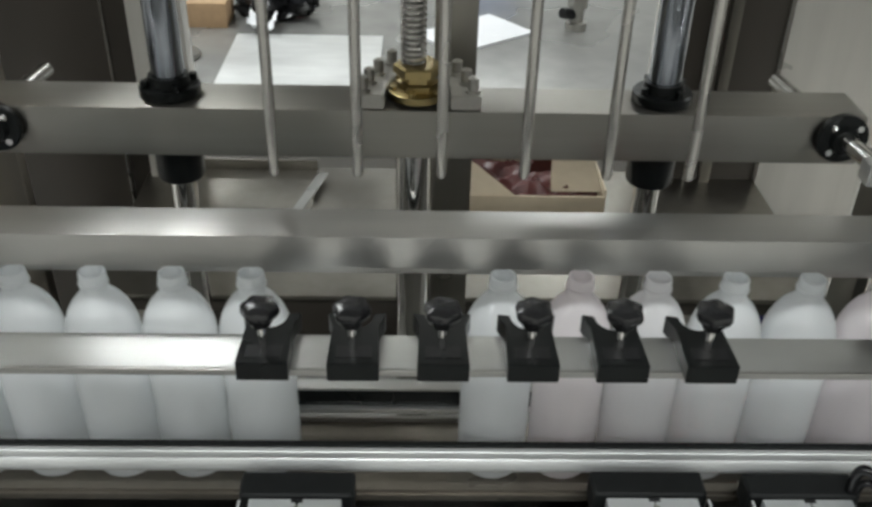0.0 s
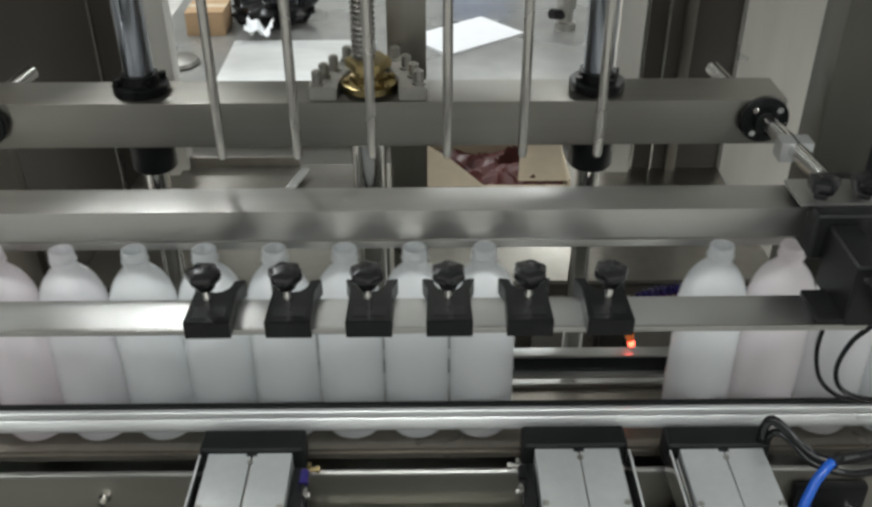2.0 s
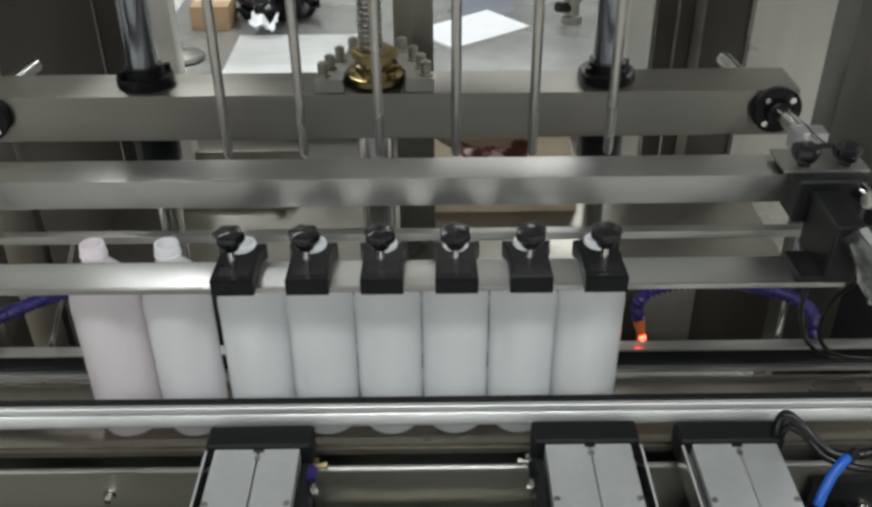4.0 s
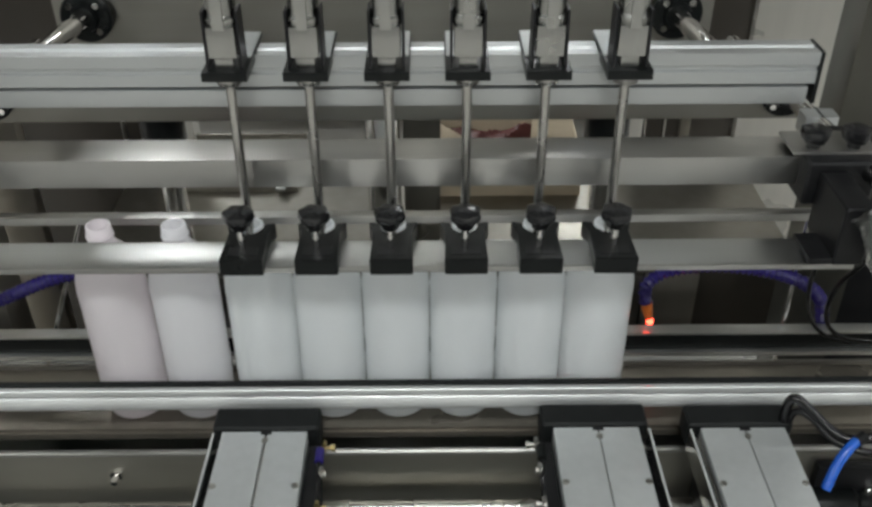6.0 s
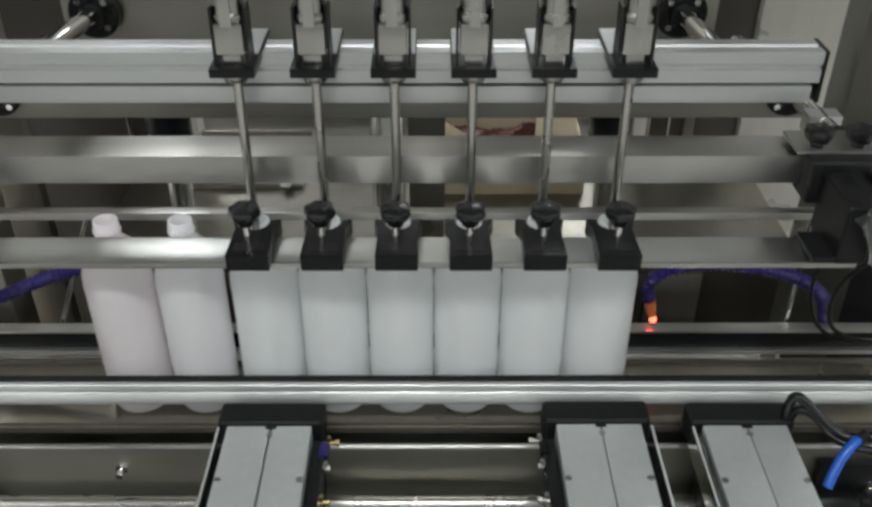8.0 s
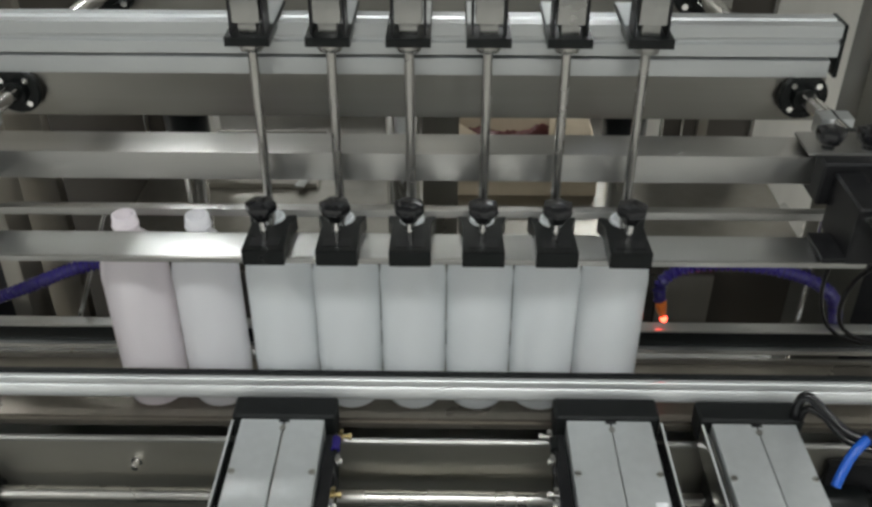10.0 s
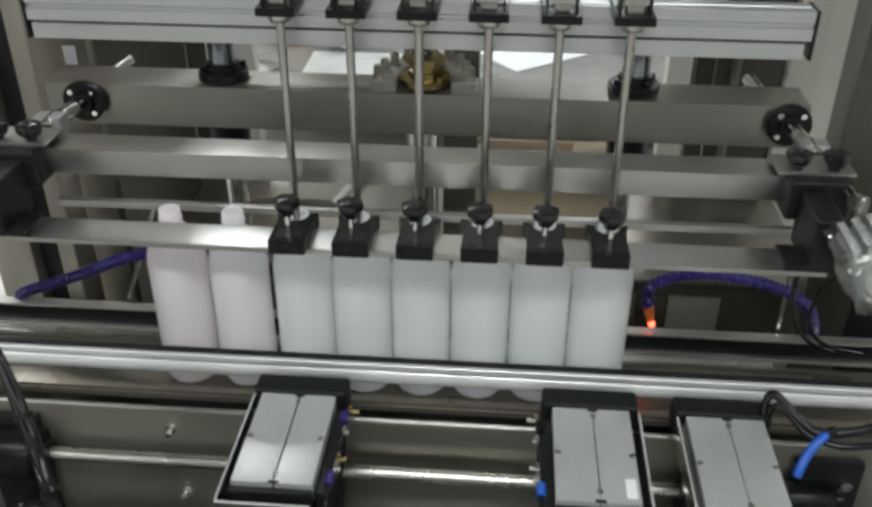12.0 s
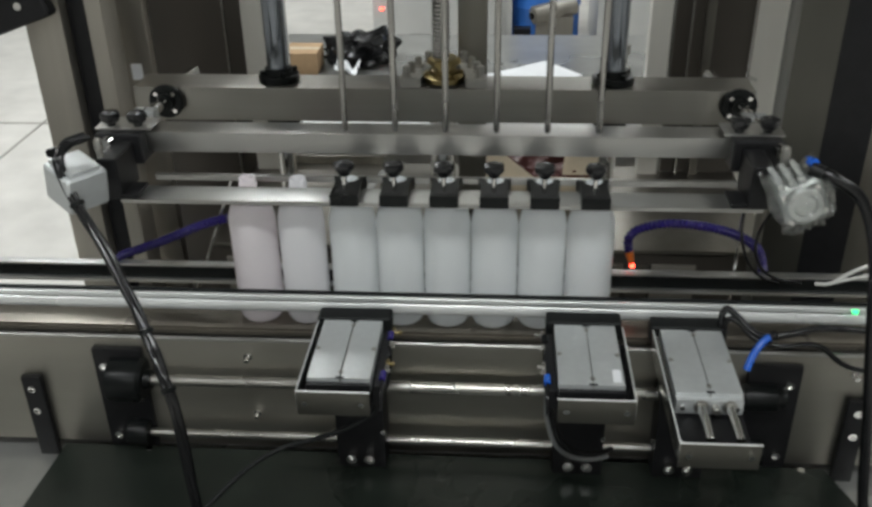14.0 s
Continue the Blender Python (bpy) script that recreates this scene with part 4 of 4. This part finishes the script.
cable("air_tube", [(0.121, -0.240, 0.900), (0.122, -0.244, 0.850), (0.137, -0.236, 0.790), (0.163, -0.215, 0.748), (0.198, -0.198, 0.728), (0.226, -0.18, 0.720)], 0.0036, ALU, "thin pale air tube below the cylinder")
cable("air_tube", [(0.396, -0.096, 0.905), (0.395, -0.098, 0.940), (0.400, -0.101, 0.954), (0.412, -0.108, 0.948), (0.435, -0.125, 0.931), (0.455, -0.138, 0.928), (0.492, -0.140, 0.937), (0.544, -0.135, 0.945), (0.66, -0.13, 0.93), (0.80, -0.12, 0.88)], 0.0055, RUBBER, "black air tubes running along the conveyor")
cable("blue_air_tube", [(0.462, -0.142, 0.934), (0.450, -0.150, 0.932), (0.436, -0.160, 0.920), (0.426, -0.170, 0.904), (0.421, -0.176, 0.893)], 0.0056, BLUE, "bright blue air tube", "tube")
LOOPS = [cable("thin_cable", [(0.425, -0.03, 1.125), (0.428, -0.03, 1.115), (0.425, -0.02, 1.078), (0.434, 0.0, 1.024), (0.456, 0.02, 0.969), (0.482, 0.025, 0.940), (0.515, 0.03, 0.925)], 0.0026, RUBBER, "thin black looping sensor cable")]
cable("black_hose", [(0.476, -0.14, 1.206), (0.50, -0.155, 1.200), (0.540, -0.16, 1.17), (0.568, -0.17, 1.10), (0.582, -0.18, 1.0), (0.600, -0.20, 0.85), (0.616, -0.22, 0.70), (0.622, -0.24, 0.652)], 0.0085, RUBBER, "thick black hose from the pale cylinder", "hose")
LOOPS.append(cable("thin_cable", [(0.462, -0.06, 1.13), (0.460, -0.05, 1.10), (0.452, -0.03, 1.06), (0.455, -0.01, 1.01), (0.475, 0.01, 0.965), (0.505, 0.02, 0.940), (0.55, 0.03, 0.925)], 0.0028, RUBBER, "thin black looping sensor cable"))
cable("air_tube", [(0.400, -0.097, 0.895), (0.403, -0.102, 0.935), (0.418, -0.114, 0.937), (0.440, -0.134, 0.921), (0.475, -0.150, 0.920), (0.53, -0.150, 0.922), (0.60, -0.15, 0.880), (0.80, -0.13, 0.865)], 0.0042, RUBBER, "black air tubes running along the conveyor")
arm = thing("support_beam", (-0.98, 0.5, 1.40), "dark steel support beam fixed to the frame upright", "beam")
bar = box(B(), -1.16, -0.84, 0.43, 0.468, 1.245, 1.330, 0.012, 3)
bmesh.ops.rotate(bar, verts=bar.verts, cent=(-0.90, 0.45, 1.245), matrix=Matrix.Rotation(radians(-19), 3, "Y"))
part("bar", bar, ANOD, arm)
part("bolt", turned(B(), -0.905, 0.430, 1.285, [(0.0, 0.0), (0.008, 0.0), (0.008, 0.005), (0.0, 0.005)], 14, "Y"), CHROME, arm)
ct = thing("cable_tie", (0.58, -0.05, 0.98), "loose white cable tie end", "cable tie")
part("strap", tube(B(), [(0.555, -0.02, 0.955), (0.575, -0.03, 0.962), (0.60, -0.035, 0.985), (0.625, -0.03, 0.995)], 0.003, 8, 6), TIE, ct)
part("strap_end", tube(B(), [(0.575, -0.03, 0.962), (0.605, -0.04, 0.978), (0.63, -0.04, 0.985)], 0.0025, 8, 6), TIE, ct)
gl = thing("indicator", (0.60, -0.06, 0.93), "small green glowing sensor lamp on the rail", "sensor lamp")
part("lens", box(B(), 0.606, 0.614, -0.064, -0.0585, 0.926, 0.932, 0.001), GREEN, gl)

# ---- bench behind with its clutter ----
bench = thing("steel_bench", (0.1, 3.0, 0), "low worn stainless steel bench", "bench")
part("top", box(B(), -1.15, 1.35, 2.2, 3.75, 0.27, 0.30, 0.004), BENCH, bench)
for x in (-1.1, 1.3):
    for y in (2.25, 3.7):
        part("leg", box(B(), x - 0.03, x + 0.03, y - 0.03, y + 0.03, 0, 0.27, 0.003), STEELV, bench)
# no real board: a pale sheet that draws the glare on the bench top
solid("white_board", box(B(), -0.80, -0.20, 2.28, 2.95, 0.3005, 0.308, 0.002), GUIDE, "pale sheet on the steel bench standing in for glare", "board")
pb = B()
box(pb, -0.03, 0.39, 2.86, 3.14, 0.3005, 0.312, 0.001)
bmesh.ops.rotate(pb, verts=pb.verts, cent=(0.18, 3.0, 0.3), matrix=Matrix.Rotation(radians(38), 3, "Z"))
solid("paper_sheet", pb, PAPER, "white paper lying on the steel bench", "paper")
cb = thing("cardboard_box", (-0.95, 3.25, 0.30), "small brown cardboard box on the bench", "box")
part("carton", box(B(), -1.02, -0.855, 3.03, 3.22, 0.3005, 0.405, 0.004), CARD, cb)
part("tape", box(B(), -1.021, -0.854, 3.10, 3.14, 0.4052, 0.4062, 0), TAN, cb)
bag = B()
bmesh.ops.create_icosphere(bag, subdivisions=4, radius=1.0)
for v in bag.verts:
    n = noise.noise(v.co * 1.9) * 0.42 + noise.noise(v.co * 4.5) * 0.20
    v.co = Vector((-0.655 + v.co.x * (0.175 + n * 0.20), 3.24 + v.co.y * (0.14 + n * 0.2), 0.309 + max(0.0, (v.co.z + 0.5)) * (0.10 + 0.10 * n)))
for f in bag.faces:
    f.smooth = True
solid("black_bag", bag, RUBBER, "crumpled black bag on the bench", "bag")
mv = thing("small_valve", (0.62, 3.1, 0.3), "small grey machine fitting standing on the bench", "fitting")
part("body", turned(B(), 0.62, 3.1, 0.3, [(0.0, 0.0), (0.045, 0.0), (0.045, 0.03), (0.03, 0.035), (0.03, 0.09), (0.042, 0.095), (0.042, 0.14), (0.0, 0.15)], 20), CAST, mv)
part("arm", rod(B(), (0.62, 3.1, 0.36), (0.55, 3.06, 0.38), 0.022, 14), ANOD, mv)

# clutter on the rear cabinet
tr = thing("cardboard_tray", (0.15, 0.9, 0.70), "open pale cardboard box with dark red film", "box")
part("side", box(B(), -0.02, 0.30, 0.78, 0.784, 0.70, 0.775, 0.001), TAN, tr)
part("side", box(B(), -0.02, 0.30, 0.985, 0.989, 0.70, 0.79, 0.001), TAN, tr)
part("end", box(B(), -0.024, -0.02, 0.78, 0.989, 0.70, 0.79, 0.001), TAN, tr)
part("end", box(B(), 0.30, 0.304, 0.78, 0.989, 0.70, 0.79, 0.001), TAN, tr)
fl = B()
f1 = [fl.verts.new(c) for c in ((-0.02, 0.78, 0.776), (0.13, 0.78, 0.776), (0.06, 0.86, 0.800), (-0.02, 0.97, 0.80))]
fl.faces.new(f1)
bmesh.ops.solidify(fl, geom=list(fl.faces), thickness=0.003)
part("left_flap", fl, TAN, tr)
fl = B()
f1 = [fl.verts.new(c) for c in ((0.20, 0.80, 0.775), (0.30, 0.80, 0.775), (0.30, 0.98, 0.80), (0.22, 0.96, 0.80))]
fl.faces.new(f1)
bmesh.ops.solidify(fl, geom=list(fl.faces), thickness=0.003)
part("right_flap", fl, TAN, tr)
fm = B()
bmesh.ops.create_grid(fm, x_segments=30, y_segments=24, size=0.5)
for v in fm.verts:
    v.co = Vector((0.14 + v.co.x * 0.31, 0.884 + v.co.y * 0.19, 0.755 + 0.03 * noise.noise(Vector((v.co.x * 7, v.co.y * 7, 3.0))) + 0.012 * noise.noise(Vector((v.co.x * 25, v.co.y * 25, 1.0)))))
for f in fm.faces:
    f.smooth = True
part("film_filling", fm, WINE, tr, "crumpled dark red film")
sh = thing("steel_tray", (-0.4, 0.9, 0.70), "pale steel tray on the rear cabinet", "tray")
part("pan", box(B(), -0.53, -0.27, 0.80, 1.0, 0.7005, 0.712, 0.002), STEELV, sh)
part("rim", box(B(), -0.53, -0.27, 0.995, 1.003, 0.7005, 0.735, 0.002), STEELV, sh)
fl = box(B(), -0.290, -0.270, 0.78, 0.98, 0.7125, 0.716, 0.001)
bmesh.ops.rotate(fl, verts=fl.verts, cent=(-0.28, 0.88, 0.714), matrix=Matrix.Rotation(radians(-14), 3, "Z"))
part("strip", fl, BENCH, sh)

# far machines
fmach = thing("white_cabinet", (-0.3, 4.6, 0), "white enamelled machine cabinet standing far behind", "cabinet")
part("body", box(B(), -0.75, 0.10, 4.3, 4.9, 0.0, 1.1, 0.01), WHITEP, fmach)
part("door", box(B(), -0.70, 0.05, 4.285, 4.299, 0.1, 1.0, 0.006), WHITEP, fmach)
part("handle", rod(B(), (-0.02, 4.27, 0.5), (-0.02, 4.27, 0.62), 0.01, 10), CHROME, fmach)
fdrum = thing("blue_drum", (0.35, 4.5, 0), "blue plastic drum behind the bench", "drum")
part("shell", turned(B(), 0.30, 4.5, 0, [(0.0, 0.0), (0.20, 0.0), (0.22, 0.03), (0.215, 0.28), (0.225, 0.30), (0.215, 0.32), (0.22, 0.60), (0.20, 0.64), (0.0, 0.64)], 32), DRUM, fdrum)
fm2 = thing("white_cabinet", (0.95, 4.7, 0), "white enamelled machine cabinet standing far behind", "cabinet")
part("body", box(B(), 0.62, 1.45, 4.4, 5.0, 0.0, 0.95, 0.01), WHITEP, fm2)
part("door", box(B(), 0.68, 1.40, 4.385, 4.399, 0.1, 0.85, 0.006), WHITEP, fm2)

pm = thing("pump_motor", (0.34, 4.1, 0), "pale grey motor with a dark terminal box on a stand", "motor")
part("barrel", rod(B(), (0.22, 4.15, 0.30), (0.47, 4.25, 0.34), 0.055, 24, bev=0.006), CABINET, pm)
part("shaft_end", rod(B(), (0.205, 4.144, 0.2975), (0.222, 4.151, 0.3003), 0.020, 16), ANOD, pm)
part("terminal_box", box(B(), 0.11, 0.21, 4.10, 4.18, 0.10, 0.235, 0.008), ANOD, pm)
part("stand", box(B(), 0.24, 0.46, 4.16, 4.26, 0.0, 0.29, 0.006), CABINET, pm)
vb = thing("valve_box", (-0.45, 4.1, 0), "small dark grey box on a post behind the bench", "box")
part("case", box(B(), -0.515, -0.385, 4.08, 4.16, 0.06, 0.19, 0.012), DARKSTEEL, vb)
part("post", box(B(), -0.47, -0.43, 4.10, 4.14, 0.0, 0.06, 0.003), STEELV, vb)
part("pilot_lamp", box(B(), -0.70, -0.68, 4.276, 4.284, 0.30, 0.312, 0.002), RED, fmach, "small red pilot lamp")
lid = solid("round_lid", turned(B(), -0.985, 2.70, 0.3005, [(0.0, 0.0), (0.075, 0.0), (0.085, 0.008), (0.078, 0.022), (0.03, 0.030), (0.0, 0.030)], 28), CAST, "dark round lid lying on the bench", "lid")
scrap = B()
bmesh.ops.create_grid(scrap, x_segments=12, y_segments=12, size=0.5)
for v in scrap.verts:
    v.co = Vector((-0.70 + v.co.x * 0.11, 3.00 + v.co.y * 0.13, 0.335 + 0.06 * noise.noise(Vector((v.co.x * 3, v.co.y * 3, 7.0)))))
bmesh.ops.solidify(scrap, geom=list(scrap.faces), thickness=0.002)
low = min(v.co.z for v in scrap.verts)
bmesh.ops.translate(scrap, verts=scrap.verts, vec=(0, 0, 0.309 - low))
solid("paper_scrap", scrap, PAPER, "crumpled white paper scrap beside the black bag", "paper")


# ---- bottles ----
def bottle(label, group):
    body = [(0.0, 0.003), (0.025, 0.0015), (0.030, 0.0), (0.0338, 0.0015), (0.0362, 0.006), (0.0375, 0.014), (0.0382, 0.024), (0.0386, 0.036), (0.0388, 0.048), (0.03895, 0.060), (0.0389, 0.066), (0.0388, 0.0685), (0.0386, 0.0696), (0.03855, 0.073), (0.03855, 0.158), (0.0386, 0.164), (0.0388, 0.168), (0.0389, 0.171), (0.0389, 0.174), (0.0384, 0.181), (0.0373, 0.189),
            (0.0350, 0.198), (0.0312, 0.208), (0.0262, 0.217), (0.0205, 0.224), (0.0160, 0.229), (0.0142, 0.233), (0.0138, 0.2362), (0.0, 0.2362)]
    neck = [(0.0, 0.2364), (0.0140, 0.2364), (0.0140, 0.238), (0.0152, 0.239), (0.0152, 0.241), (0.0138, 0.242), (0.0138, 0.2445), (0.0143, 0.2455), (0.0138, 0.2465),
            (0.0138, 0.251), (0.0132, 0.253), (0.0112, 0.253), (0.0108, 0.250), (0.0106, 0.238), (0.0, 0.237)]
    body = [(r, h + 0.006 if h > 0.02 else h) for r, h in body]
    neck = [(r, h + 0.006) for r, h in neck]
    t = thing("bottle", (0, 0, 0), label, "bottle", group)
    part("body", turned(B(), 0, 0, 0, body, 40), HDPE, t)
    part("neck", turned(B(), 0, 0, 0, neck, 32), HDPE, t, "short threaded open neck")
    return t


BELT_Z, BY = 0.856, 0.010
first = bottle("plain white plastic bottle with open narrow neck", "bottles being filled")
filling, leaving = [], []
# a few bottles are faintly pink
TINTS = {7: (1.0, 0.945, 0.962, 1), 6: (0.99, 0.972, 0.985, 1), 9: (1.0, 0.95, 0.955, 1), 10: (0.99, 0.975, 0.98, 1), 13: (1.0, 0.95, 0.96, 1)}
for k in range(16):
    ob = first if k == 0 else copy_thing(first, pose(0, 0, 0))
    tint = TINTS.get(k, (0.988, 0.996, 1.0, 1))
    for o in ob.children:
        o.color = tint
    if k < 8:
        filling.append((ob, 0.195 - 0.078 * k, (0, 0.0075, 0.012)[max(0, k - 5)], 0.0019 * min(k, 6)))
    else:
        tagged(ob, group="bottles leaving on the belt")
        leaving.append((ob, 0.028 + 0.080 * (k - 8)))


# ---- movement ----
def motions():
    speed = 0.1555
    stop = 2.73
    for ob, x, rest, gap in filling:
        rows = [(t, pose(x - rest * 0.3 - gap * g - speed * (stop - t), BY, BELT_Z)) for t, g in ((0.0, 1.0), (1.0, 1.0), (2.0, 0.35), (2.4, 0.05), (2.6, 0.0))]
        rows += [(2.85, pose(x - rest, BY, BELT_Z)), (14.0, pose(x - rest, BY, BELT_Z))]
        walk(ob, rows)
    away = 0.167
    for ob, x in leaving:
        walk(ob, [(t, pose(x + away * min(t, 8.6), BY, BELT_Z)) for t in (0.0, 4.0, 8.0)] + [(10.0, pose(x + away * 8.6, BY, BELT_Z)), (14.0, pose(x + away * 8.6, BY, BELT_Z))])
    ax, ay, az = MX, -0.02, 1.10
    slide = ((0.0, -0.091, 0.020), (3.4, -0.091, 0.020), (4.1, 0.0, 0.0), (14.0, 0.0, 0.0))
    walk(gf, [(t, pose(ax, ay + dy, az + dz)) for t, dy, dz in slide])
    for c in LOOPS:
        o = ORIGIN[c]
        walk(c, [(t, pose(o.x, o.y + dy, o.z + dz)) for t, dy, dz in slide])
    heads = [(0.0, 1.505), (3.2, 1.504), (3.9, 1.500), (4.6, 1.430), (5.3, 1.333), (5.5, 1.305), (5.7, 1.295), (6.0, 1.2945), (7.7, 1.2945), (8.6, 1.300), (9.6, 1.324), (10.5, 1.3245), (10.8, 1.328), (11.0, 1.338), (11.3, 1.368), (11.5, 1.377), (13.0, 1.3765), (13.2, 1.381), (13.4, 1.396), (13.5, 1.4105), (13.6, 1.426), (13.7, 1.441), (13.8, 1.456), (14.0, 1.473)]
    walk(fc, [(t, pose(0, 0, z)) for t, z in heads])


motions()
